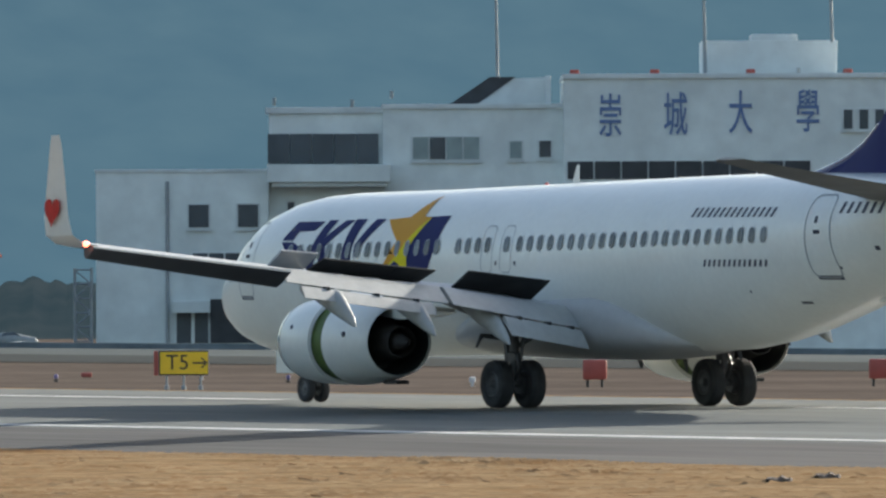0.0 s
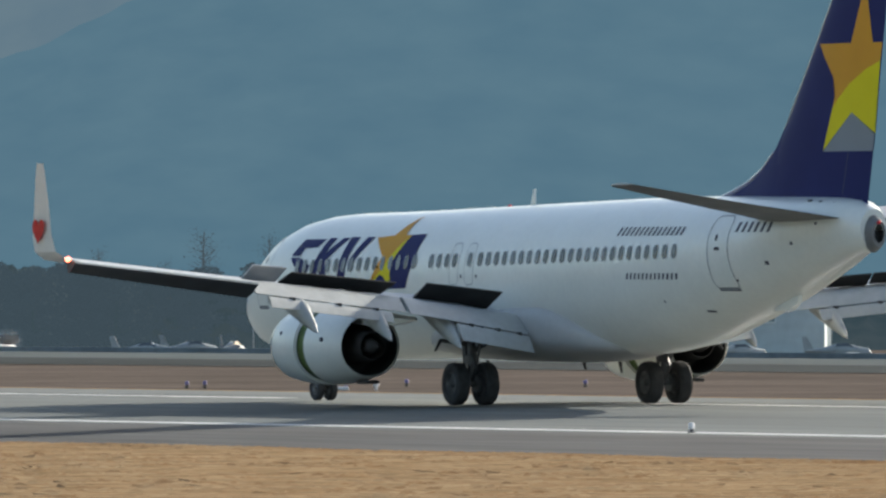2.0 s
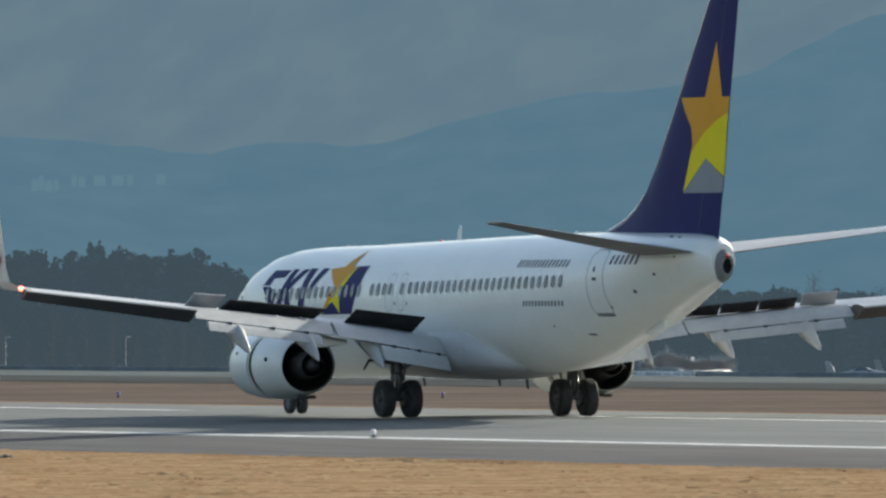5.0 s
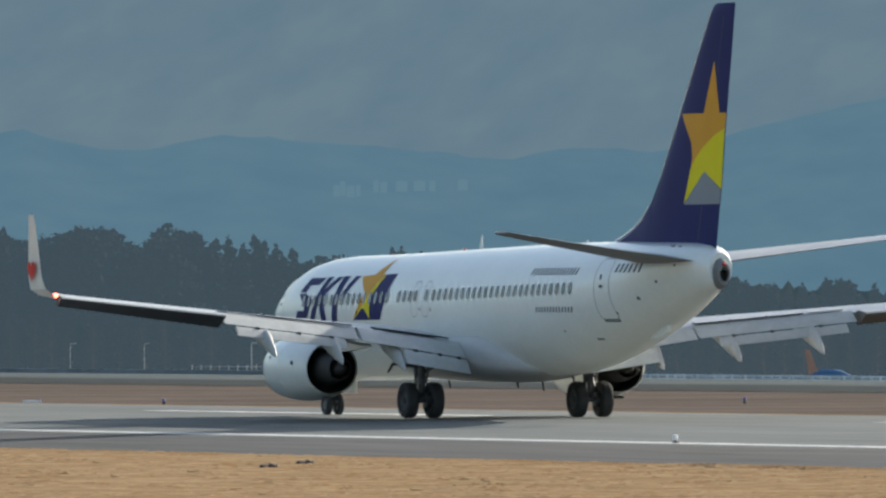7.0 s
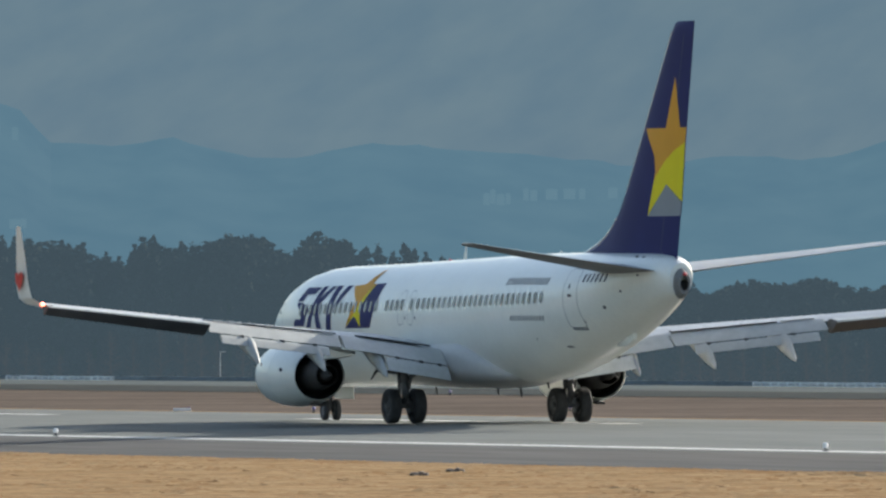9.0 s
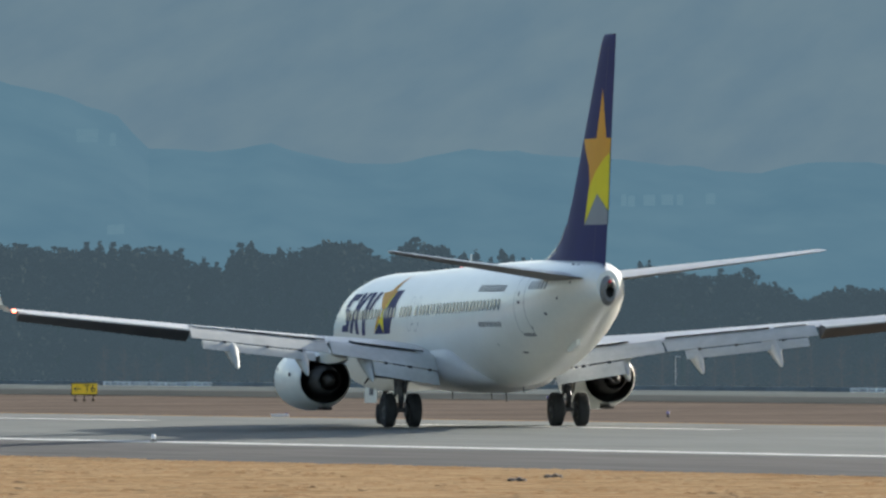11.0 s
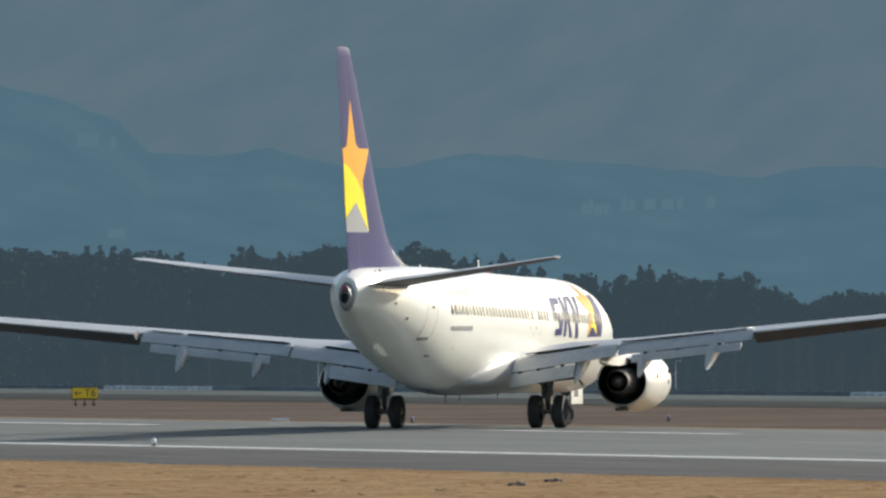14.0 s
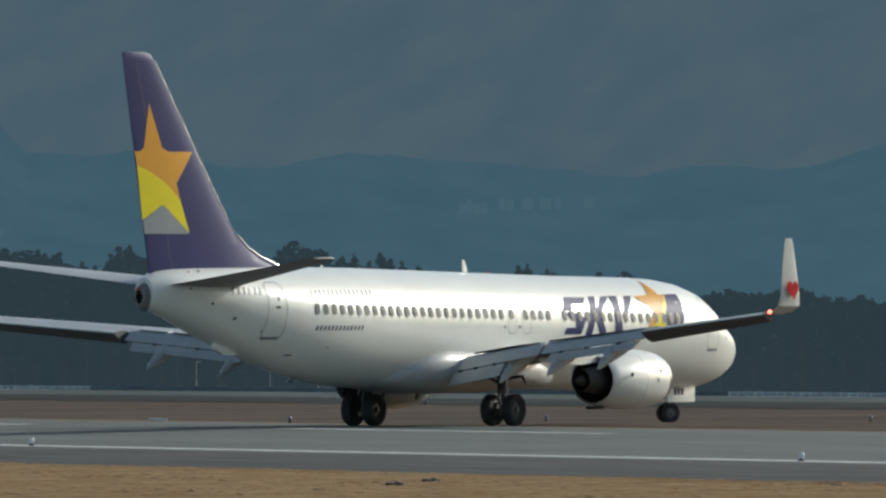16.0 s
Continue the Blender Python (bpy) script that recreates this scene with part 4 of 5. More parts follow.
def glyphs(text, size, parent, at, ink=None, depth=0.004, name="sign_text", narrow=1.0):
    """Raised characters in the built-in font, facing -y, centred at a place."""
    cu = bpy.data.curves.new(name, "FONT")
    cu.body, cu.size, cu.align_x, cu.align_y, cu.extrude = text, size, "CENTER", "CENTER", depth
    cu.offset = 0.012 if ink else 0.0
    tmp = bpy.data.objects.new(name, cu)
    scene.collection.objects.link(tmp)
    bpy.context.view_layer.update()
    me = bpy.data.meshes.new_from_object(tmp)
    bpy.data.objects.remove(tmp)
    me.materials.clear()
    me.materials.append(ink or M_SIGNBLK)
    ob = new(name, me)
    ob.parent = parent
    ob.matrix_basis = pose(at[0], at[1], at[2], 90, 0, 0) @ Matrix.Diagonal((narrow, 1, 1, 1))
    return ob


def build_office():
    top = root("office_building", facing(-6.707, 640, 0), "pale grey concrete office building with roof masts", "building")
    X = lambda p: (p - 784) / 40.46
    Z = lambda p: 3.63 + (450.5 - p) / 40.46
    wing_ = cuboid("low_wing", X(170), -2.2, X(476), Z(302), 0, 14, M_CONC, top, "two-storey pale wing")
    cuboid("coping", X(168), Z(304), X(478), Z(298), -0.08, 14.05, M_CONC2, wing_, bevel=0.02)
    mid = cuboid("middle_block", X(476), -2.2, X(678), Z(196), 0.6, 14, M_CONC, top, "three-storey block with a dark window band")
    cuboid("coping", X(470), Z(200), X(678), Z(189), 0.4, 14.05, M_CONC2, mid, bevel=0.03)
    for k in range(5):
        x0 = 474 + k * 39.5
        cuboid("glazing_panel", X(x0), Z(289), X(x0 + 38.4), Z(236), 0.50, 0.62, M_WINDARK, mid, "dark window band", bevel=0.01)
    cuboid("balcony", X(474), Z(322), X(692), Z(291), -1.3, 0.6, M_CONC, mid, "projecting balcony parapet")
    cuboid("balcony_soffit", X(482), Z(330), X(686), Z(322.5), -1.1, 0.6, M_CONC2, mid)
    blk = cuboid("right_block", X(678), -2.2, X(999), Z(190), 0.2, 14, M_CONC, top)
    cuboid("coping", X(676), Z(193), X(1000), Z(184), 0.05, 14.05, M_CONC2, blk, bevel=0.03)
    window_unit(blk, X(730), Z(282), X(850), Z(243), 0.2, 4, True)
    window_unit(blk, X(902), Z(281), X(925), Z(251), 0.2, 1, True)
    window_unit(blk, X(954), Z(279), X(977), Z(250), 0.2, 1)
    for px in (333, 420):
        window_unit(wing_, X(px), Z(401), X(px + 38), Z(361), 0.0, 1)
    window_unit(wing_, X(340), Z(462), X(426), Z(447), 0.0, 3)
    bm = bmesh.new()
    tube(bm, (X(296), -0.1, -0.5), (X(296), -0.1, Z(320)), 0.07)
    part("downpipe", bm, M_POLE, wing_)
    # entrance at the foot of the wing: flat dark slabs paint its recess shade
    cuboid("entrance_recess", X(312), Z(606), X(368), Z(552), -0.06, 0.02, M_WINDARK, wing_, bevel=0.01)
    cuboid("entrance_recess", X(372), Z(606), X(470), Z(528), -0.06, 0.02, M_ROOFDARK, wing_, bevel=0.01)
    cuboid("entrance_post", X(338), Z(606), X(344), Z(552), -0.2, -0.08, M_CONC, wing_, bevel=0.02)
    cuboid("canopy", X(306), Z(552), X(372), Z(532), -1.2, 0.0, M_CONC, wing_)
    window_unit(mid, X(508), Z(372), X(522), Z(357), 0.6, 1)
    # stair head with a dark sloping roof
    bm = bmesh.new()
    pr = ((X(800), Z(186)), (X(868), Z(139)), (X(974), Z(137)), (X(974), Z(186)))
    loft(bm, [[(a, 1.5, z) for a, z in pr], [(a, 8, z) for a, z in pr]])
    head = part("stair_head", bm, M_CONC, top, smooth=False)
    bm = bmesh.new()
    n = ((X(797), Z(184)), (X(868), Z(136)), (X(914), Z(136)), (X(846), Z(184)))
    loft(bm, [[(a, 1.42, z) for a, z in n], [(a, 1.5, z) for a, z in n]])
    part("sloping_roof", bm, M_ROOFDARK, head, "dark sloping roof face", smooth=False)
    cuboid("chimney", X(966), Z(190), X(976), Z(135), 1.0, 1.6, M_CONC2, head)
    # large right wing with blue signs
    big = cuboid("main_wing", X(998), -2.2, X(2150), Z(137), -0.6, 16, M_CONC, top, "large pale wing with blue wall characters")
    cuboid("coping", X(996), Z(141), X(2152), Z(132), -0.75, 16.05, M_CONC2, big, bevel=0.03)
    # dark slabs on the wall face put a recessed band's shade into colour
    for k in range(9):
        cuboid("glazing_panel", X(1005 + k * 48), Z(318), X(1050 + k * 48), Z(287), -0.68, -0.58, M_ROOFDARK, big, bevel=0.01)
    for ch, px in zip("\u5d07\u57ce\u5927\u5b78", (1081, 1196, 1311, 1430)):
        glyphs(ch, 2.02, big, (X(px), -0.64, Z(212 - (px - 1061) * 0.02)), M_SIGNBLUE, 0.03, "wall_character", 0.54)
    for px in (1492, 1520, 1548, 1600, 1640, 1700, 1740):
        window_unit(big, X(px), Z(231), X(px + 18), Z(197), -0.6, 1)
    pent = cuboid("penthouse", X(1246), Z(137), X(1486), Z(72), 3, 10, M_CONC, top)
    cuboid("penthouse_cap", X(1335), Z(72), X(1416), Z(60), 4, 9, M_CONC2, pent)
    for px, y1 in ((882, 137), (1251, 132), (1476, 72)):
        bm = bmesh.new()
        tube(bm, (X(px), 2.0, Z(y1) - 0.1), (X(px) - 0.1, 2.0, Z(-90)), 0.085, 0.05, 8)
        part("roof_mast", bm, M_RAIL, top, "tall white roof mast")
    for px in (1018, 1160, 1330, 1502):
        cuboid("warning_lamp", X(px) - 0.2, Z(136), X(px) + 0.2, Z(124), 0.2, 0.6, M_SIGNRED, top, "red roof lamp", bevel=0.05)
    for px, a in ((1077, 130), (1415, 122), (694, 160), (624, 175), (486, 172)):
        cuboid("roof_camera", X(px) - 0.08, Z(a + 14), X(px) + 0.08, Z(a), 0.5, 0.7, M_RAIL, top, bevel=0.02)
    # stair tower of steel beside it
    tw = root("lattice_stair", facing(-6.707, 632, 0), "grey steel lattice stair tower", "tower")
    for px in (140, 169):
        for y in (0, 1.0):
            bm = bmesh.new()
            tube(bm, (X(px), y, -1.2), (X(px), y, Z(472)), 0.05, seg=6)
            part("post", bm, M_POLE, tw)
    for k in range(6):
        z = Z(600 - k * 25)
        bm = bmesh.new()
        tube(bm, (X(140), 0, z), (X(169), 0, z), 0.04, seg=6)
        part("cross_bar", bm, M_POLE, tw)
        if k < 5:
            bm = bmesh.new()
            a, b2 = (140, 169) if k % 2 else (169, 140)
            tube(bm, (X(a), 0, z), (X(b2), 0, Z(575 - k * 25)), 0.035, seg=6)
            part("brace", bm, M_POLE, tw)


build_office()


def build_hangar():
    top = root("hangar", facing(-3.07, 1500, -4.9, -38), "arched hangar with grey gable and red roof", "hangar")
    W, L, E, R = 24.5, 50.5, 8.3, 12.6
    n = 20
    arch = [(W * k / n, E + (R - E) * (1 - (2 * k / n - 1) ** 2)) for k in range(n + 1)]
    bm = bmesh.new()
    loft(bm, [[(0, 0, 0)] + [(a, 0, z) for a, z in arch] + [(W, 0, 0)], [(0, L, 0)] + [(a, L, z) for a, z in arch] + [(W, L, 0)]])
    part("hangar_shell", bm, M_HANGAR, top, "pale blue-grey hangar walls", smooth=False)
    bm = bmesh.new()
    loft(bm, [[(a * 1.02 - 0.25, y, z + 0.35) for a, z in arch] + [(a * 1.02 - 0.25, y, z + 0.05) for a, z in arch[::-1]] for y in (1.5, L + 0.4)])
    part("roof", bm, M_ROOFRED, top, "red barrel roof")
    bm = bmesh.new()
    loft(bm, [[(a * 1.03 - 0.37, y, z + 0.45) for a, z in arch] + [(a * 0.97 + 0.37, y, z - 0.5) for a, z in arch[::-1]] for y in (-0.7, 1.5)])
    part("gable_rim", bm, M_GABLE, top, "dark grey arched rim")
    bm = bmesh.new()
    loft(bm, [[(0.6, y, E - 0.2)] + [(0.6 + (W - 1.2) * k / n, y, E - 0.2 + (R - E) * (1 - (2 * k / n - 1) ** 2)) for k in range(n + 1)] + [(W - 0.6, y, E - 0.2)] for y in (-0.25, -0.02)])
    part("gable", bm, M_GABLE, top, "grey sheet gable", smooth=False)
    cuboid("door_header", 2.6, 4.9, W - 2.6, 6.6, -0.5, 0, M_GABLE, top)
    for k in range(10):
        x0 = 3.0 + k * 1.85
        cuboid("door_pane", x0, 2.3, x0 + 1.7, 4.7, -0.25, -0.05, M_WINPALE, top, bevel=0.02)
        cuboid("door_leaf", x0, 0.1, x0 + 1.7, 2.2, -0.25, -0.05, M_GABLE, top, bevel=0.02)
    for k in range(9):
        y = 4 + k * 5.2
        bm = bmesh.new()
        box(bm, (W + 0.0, y, 2.6), (W + 0.08, y + 2.6, 4.4), bevel=0.02)
        part("side_window", bm, M_WINPALE, top, smooth=False)
    # annex with flat roof in front of the long side
    an = root("annex", facing(-4.72, 1480, -5.6, -2), "low pale annex with small windows beside the hangar", "building")
    b_ = cuboid("annex_wall", -26, 0, 5.6, 8.3, 0, 9, M_HANGAR, an)
    for k in range(9):
        if k != 5:
            window_unit(b_, -24.5 + k * 3.0, 3.7, -23.4 + k * 3.0, 5.5, 0, 1, pale=True)
    cuboid("annex_coping", -26.2, 8.1, 5.8, 8.6, -0.2, 9.2, M_CONC2, an)


build_hangar()


# ---- parked light aircraft ----
def build_light_aircraft():
    top = root("light_aircraft", facing(-1.70, 1480, -5.6, 60), "small white parked propeller aircraft", "airplane", "parked light aircraft")
    bm = bmesh.new()
    rings = []
    for x, r, z in ((3.6, 0.12, 1.1), (3.3, 0.42, 1.15), (2.2, 0.55, 1.2), (0.8, 0.62, 1.45), (-0.6, 0.58, 1.5), (-2.0, 0.36, 1.35), (-4.2, 0.12, 1.3)):
        rings.append([(x, r * math.cos(k * math.tau / 14), z + r * 1.15 * math.sin(k * math.tau / 14)) for k in range(14)])
    loft(bm, rings)
    part("fuselage", bm, M_RAIL, top)
    bm = bmesh.new()
    panel(bm, [(1.2, -5.4, 1.1), (1.2, 5.4, 1.1), (-0.3, 5.4, 1.05), (-0.3, -5.4, 1.05)], 0.22)
    part("wing", bm, M_RAIL, top)
    bm = bmesh.new()
    panel(bm, [(-3.3, -1.7, 1.4), (-3.3, 1.7, 1.4), (-4.2, 1.7, 1.38), (-4.2, -1.7, 1.38)], 0.1)
    part("tailplane", bm, M_RAIL, top)
    bm = bmesh.new()
    loft(bm, [[(-3.1, 0.06, 1.4), (-4.3, 0.04, 1.4), (-4.3, -0.04, 1.4), (-3.1, -0.06, 1.4)], [(-4.0, 0.04, 3.0), (-4.6, 0.03, 3.0), (-4.6, -0.03, 3.0), (-4.0, -0.04, 3.0)]])
    part("fin", bm, M_RAIL, top, smooth=False)
    bm = bmesh.new()
    loft(bm, [[(1.5, 0.5, 1.75), (-0.8, 0.5, 1.8), (-0.8, -0.5, 1.8), (1.5, -0.5, 1.75)], [(0.7, 0.38, 2.25), (-0.5, 0.38, 2.2), (-0.5, -0.38, 2.2), (0.7, -0.38, 2.25)]])
    part("canopy", bm, M_WINDARK, top, smooth=False)
    for x, y in ((2.6, 0), (0.2, 1.3), (0.2, -1.3)):
        bm = bmesh.new()
        lathe(bm, [(-0.08, 0.1), (-0.08, 0.24), (0.08, 0.24), (0.08, 0.1)], axis="y", seg=14, centre=(x, y, 0.24))
        tube(bm, (x, y, 0.24), (x, y * 0.9, 1.0), 0.05, seg=6)
        part("wheel", bm, M_TYRE, top)
    for az, turn, d in ((-2.28, -20, 1470), (-2.46, 30, 1500), (-2.62, 70, 1490), (-3.08, 15, 1450), (-1.22, 95, 1490), (-1.57, 100, 1460), (-4.6, 30, 1400), (-5.0, 15, 1410), (-2.85, 120, 1500)):
        copy_thing(top, facing(az, d, -5.6, turn) @ Matrix.Diagonal((0.85, 0.85, 0.85, 1)))
    tail = root("covered_aircraft", facing(-0.98, 1480, -5.5, 10) @ Matrix.Diagonal((0.78, 0.78, 1.25, 1)), "parked aircraft under a blue cover, orange tail", "airplane")
    bm = bmesh.new()
    lathe(bm, [(-2.8, 0.05), (-2.5, 0.6), (-1.0, 0.95), (1.0, 0.9), (2.4, 0.5), (2.7, 0.05)], axis="x", seg=14, centre=(0, 0, 0.9))
    part("cover", bm, M_BLUECOV, tail)
    bm = bmesh.new()
    loft(bm, [[(-1.6, 0.08, 1.4), (-3.0, 0.05, 1.4), (-3.0, -0.05, 1.4), (-1.6, -0.08, 1.4)], [(-2.9, 0.04, 3.4), (-3.5, 0.03, 3.4), (-3.5, -0.03, 3.4), (-2.9, -0.04, 3.4)]])
    part("fin", bm, M_ORANGE, tail, "orange tail fin", smooth=False)


build_light_aircraft()


# ---- low wall, rails, lamps ----
def build_margin():
    bm = bmesh.new()
    box(bm, (272.2, 380, -0.6), (272.6, 900, 0.10))
    tagged(part("boundary_wall", bm, M_WALLDARK, smooth=False, m=FIELD), "dark low boundary wall along the apron", "wall", kind="structure")
    beside = lambda u: FIELD @ pose(268.6, u, -0.22, 0, 0, 90)
    rail = root("guard_rail", beside(659), "white slatted low guard rail on posts", "railing", "guard rails")
    for z in (0.10, 0.25):
        cuboid("rail", -3.0, z, 3.0, z + 0.10, -0.03, 0.03, M_GUARD, rail, bevel=0.01)
    for k in range(6):
        cuboid("post", -2.7 + k * 1.08, -0.1, -2.6 + k * 1.08, 0.34, 0.03, 0.10, M_GUARD, rail, bevel=0.01)
    for u in (653, 647, 641, 635, 629, 623, 617, 758, 764, 770):
        copy_thing(rail, beside(u))
    # lamp posts
    lamp = root("lamp_post", facing(2.0, 1450, -5.0), "slim grey lamp post with a pale head", "street lamp", "apron lamp posts")
    bm = bmesh.new()
    tube(bm, (0, 0, 0), (0, 0, 4.7), 0.06, 0.04, 8)
    part("pole", bm, M_POLE, lamp)
    bm = bmesh.new()
    box(bm, (-0.05, -0.15, 4.62), (0.55, 0.15, 4.76), bevel=0.05)
    part("lamp_head", bm, M_RAIL, lamp, "pale lamp head")
    for az in (1.71, 1.29, 1.07, 0.6, -2.7, -3.5):
        copy_thing(lamp, facing(az, 1450, -5.0))
    # mesh fence
    fence = root("fence", facing(1.38, 1440, -5.6), "pale wire fence with posts", "fence")
    for k in range(9):
        bm = bmesh.new()
        tube(bm, (-3.6 + k * 0.9, 0, 0), (-3.6 + k * 0.9, 0, 3.2), 0.05, seg=6)
        part("post", bm, M_POLE, fence)
    for k in range(7):
        bm = bmesh.new()
        tube(bm, (-3.6, 0.05, 0.3 + k * 0.45), (3.6, 0.05, 0.3 + k * 0.45), 0.03, seg=5)
        part("wire", bm, M_POLE, fence)


build_margin()


# ---- signs and lights on the airfield ----
def taxi_sign(m, w, h, text, way, tx, ax, lift, red_end):
    s = root("taxiway_sign", m, "yellow taxiway sign with black lettering on legs", "sign")
    board = cuboid("board", -w / 2, lift, w / 2, lift + h, -0.1, 0.1, M_SIGNBLK, s, "black-framed sign box", bevel=0.02)
    cuboid("face", -w / 2 + 0.04, lift + 0.04, w / 2 - 0.02, lift + h - 0.04, -0.115, -0.10, M_SIGNYEL, board, "yellow face", bevel=0)
    if red_end:
        cuboid("end_panel", -w / 2 - 0.13, lift, -w / 2 - 0.01, lift + h * 0.98, -0.1, 0.1, M_SIGNRED, s, "red end panel", bevel=0.02)
    glyphs(text, h * 0.86, s, (tx, -0.125, lift + h * 0.5))
    bm = bmesh.new()
    d = 1 if way > 0 else -1
    z = lift + h * 0.5
    for q in (((-0.30, 0.035), (0.22, 0.035), (0.22, -0.035), (-0.30, -0.035)), ((0.02, 0.20), (0.10, 0.20), (0.30, 0.0), (0.22, 0.0)), ((0.02, -0.20), (0.22, 0.0), (0.30, 0.0), (0.10, -0.20))):
        bm.faces.new([bm.verts.new((ax + d * a * h, -0.124, z + b * h)) for a, b in q])
    part("arrow", bm, M_SIGNBLK, s, smooth=False)
    for x in (-w * 0.34, 0.0, w * 0.34):
        bm = bmesh.new()
        tube(bm, (x, 0, -0.03), (x, 0, lift), 0.03, seg=8)
        lathe(bm, [(-0.03, 0.07), (0.08, 0.07), (0.10, 0.03)], axis="z", seg=10, centre=(x, 0, 0))
        part("leg", bm, M_POLE if red_end else M_SLAB, s)


taxi_sign(facing(-5.69, 399, 0), 1.36, 0.68, "T5", 1, -0.17, 0.44, 0.36, True)
taxi_sign(facing(2.915, 650, 0), 1.18, 0.55, "T6", -1, 0.24, -0.3, 0.25, False)


def build_lights():
    edge = root("runway_edge_light", Matrix.Translation(FIELD @ Vector((151.4, 367.9, camber(151.4)))), "small white runway edge light", "runway light", "runway edge lights")
    bm = bmesh.new()
    lathe(bm, [(0.0, 0.10), (0.03, 0.10), (0.05, 0.04), (0.10, 0.035)], axis="z", seg=14)
    part("base", bm, M_SIGNBLK, edge)
    bm = bmesh.new()
    lathe(bm, [(0.09, 0.05), (0.12, 0.075), (0.19, 0.08), (0.235, 0.06), (0.25, 0.0)], axis="z", seg=14)
    part("lamp_head", bm, M_LIGHTW, edge, "white lamp head")
    for k in (-5, -4, -3, -2, -1, 1, 2, 3, 4):
        copy_thing(edge, Matrix.Translation(FIELD @ Vector((151.4, 367.9 + 63.1 * k, camber(151.4)))))
    blue = root("taxiway_light", facing(1.634, 531, 0), "small blue taxiway edge light", "taxiway light", "taxiway lights")
    bm = bmesh.new()
    lathe(bm, [(-0.03, 0.07), (0.02, 0.07), (0.03, 0.03), (0.08, 0.03)], axis="z", seg=12)
    part("base", bm, M_SIGNBLK, blue)
    bm = bmesh.new()
    lathe(bm, [(0.07, 0.05), (0.09, 0.07), (0.16, 0.065), (0.19, 0.04), (0.20, 0.0)], axis="z", seg=12)
    part("lens", bm, M_PURPLE, blue, "blue lens")
    for az, d in ((0.63, 534), (-0.64, 526), (-2.44, 451), (-2.51, 451), (-4.0, 450), (-5.19, 425), (-3.3, 455), (-6.1, 420), (1.1, 640)):
        copy_thing(blue, facing(az, d, 0))
    flat = root("marker_panel", facing(2.15, 540, 0), "white flat marker box beside the runway", "marker", "white markers")
    bm = bmesh.new()
    box(bm, (-0.33, -0.2, -0.02), (0.33, 0.2, 0.09), bevel=0.03)
    part("panel_body", bm, M_LIGHTW, flat)
    bm = bmesh.new()
    box(bm, (0.2, -0.1, 0.09), (0.3, 0.1, 0.13), bevel=0.01)
    part("lens", bm, M_PURPLE, flat)
    copy_thing(flat, facing(-3.03, 440, 0))
    white = root("white_marker_light", facing(-3.18, 440, 0), "small white marker light", "runway light", "marker lights")
    bm = bmesh.new()
    lathe(bm, [(-0.02, 0.05), (0.08, 0.05), (0.10, 0.09), (0.22, 0.09), (0.25, 0.0)], axis="z", seg=12)
    part("lamp_head", bm, M_LIGHTW, white)
    for az, d in ((-6.82, 405), (-5.76, 430)):
        copy_thing(white, facing(az, d, 0))
    red = root("red_marker_box", facing(-7.30, 402, 0), "red marker box on short legs", "marker", "red markers")
    bm = bmesh.new()
    box(bm, (-0.33, -0.2, 0.18), (0.33, 0.2, 0.72), bevel=0.05)
    part("marker_body", bm, M_SIGNRED, red)
    for x in (-0.2, 0.2):
        bm = bmesh.new()
        tube(bm, (x, 0, -0.03), (x, 0, 0.2), 0.04, seg=8)
        part("leg", bm, M_SIGNBLK, red)
    copy_thing(red, facing(-8.42, 402, 0))
    low = root("red_ground_marker", facing(-5.31, 440, 0), "flat red ground marker", "marker")
    bm = bmesh.new()
    box(bm, (-0.16, -0.1, -0.02), (0.16, 0.1, 0.12), bevel=0.03)
    part("marker_body", bm, M_SIGNRED, low)
    slab = root("stone_slab", verge_spot(1.222, 365), "dark flat slab lying in the dry grass", "slab", "slabs in the grass")
    bm = bmesh.new()
    rings = []
    for k in range(13):
        x = -0.24 + 0.04 * k
        h = (0.075 + 0.05 * noise.noise((x * 9, 1, 4))) * (0.4 if k in (0, 12) else 1)
        rings.append([(x, -1.3 + 0.3 * noise.noise((x * 7, 3, 0)), -0.02), (x, -1.2, h * 0.8), (x, 0.2, h), (x, 1.3, h * 0.7), (x, 1.4, -0.02)])
    loft(bm, rings)
    part("slab_body", bm, M_SLAB, slab)
    for az, d in ((1.08, 373), (-8.02, 262), (-8.21, 266)):
        copy_thing(slab, verge_spot(az, d))


build_lights()


# ---- trees ----
TOPS = ((-6.0, -0.05), (-3.2, 0.0), (-2.1, 0.05), (-1.4, 0.10), (-0.8, 0.12), (-0.4, 0.15), (-0.18, 0.158), (-0.05, 0.142), (0.08, 0.12), (0.21, 0.145), (0.33, 0.17), (0.45, 0.175), (0.55, 0.165), (0.65, 0.2), (0.8, 0.195), (0.93, 0.13), (1.0, 0.19), (1.07, 0.15), (1.17, 0.225), (1.3, 0.25), (1.4, 0.25), (1.5, 0.257), (1.61, 0.305), (1.72, 0.246), (1.8, 0.275), (1.9, 0.3), (2.02, 0.288), (2.14, 0.246), (2.25, 0.292), (2.38, 0.257), (2.54, 0.25), (2.68, 0.295), (2.85, 0.29), (3.0, 0.257), (3.16, 0.3), (3.27, 0.297), (4.0, 0.27), (6.0, 0.26))


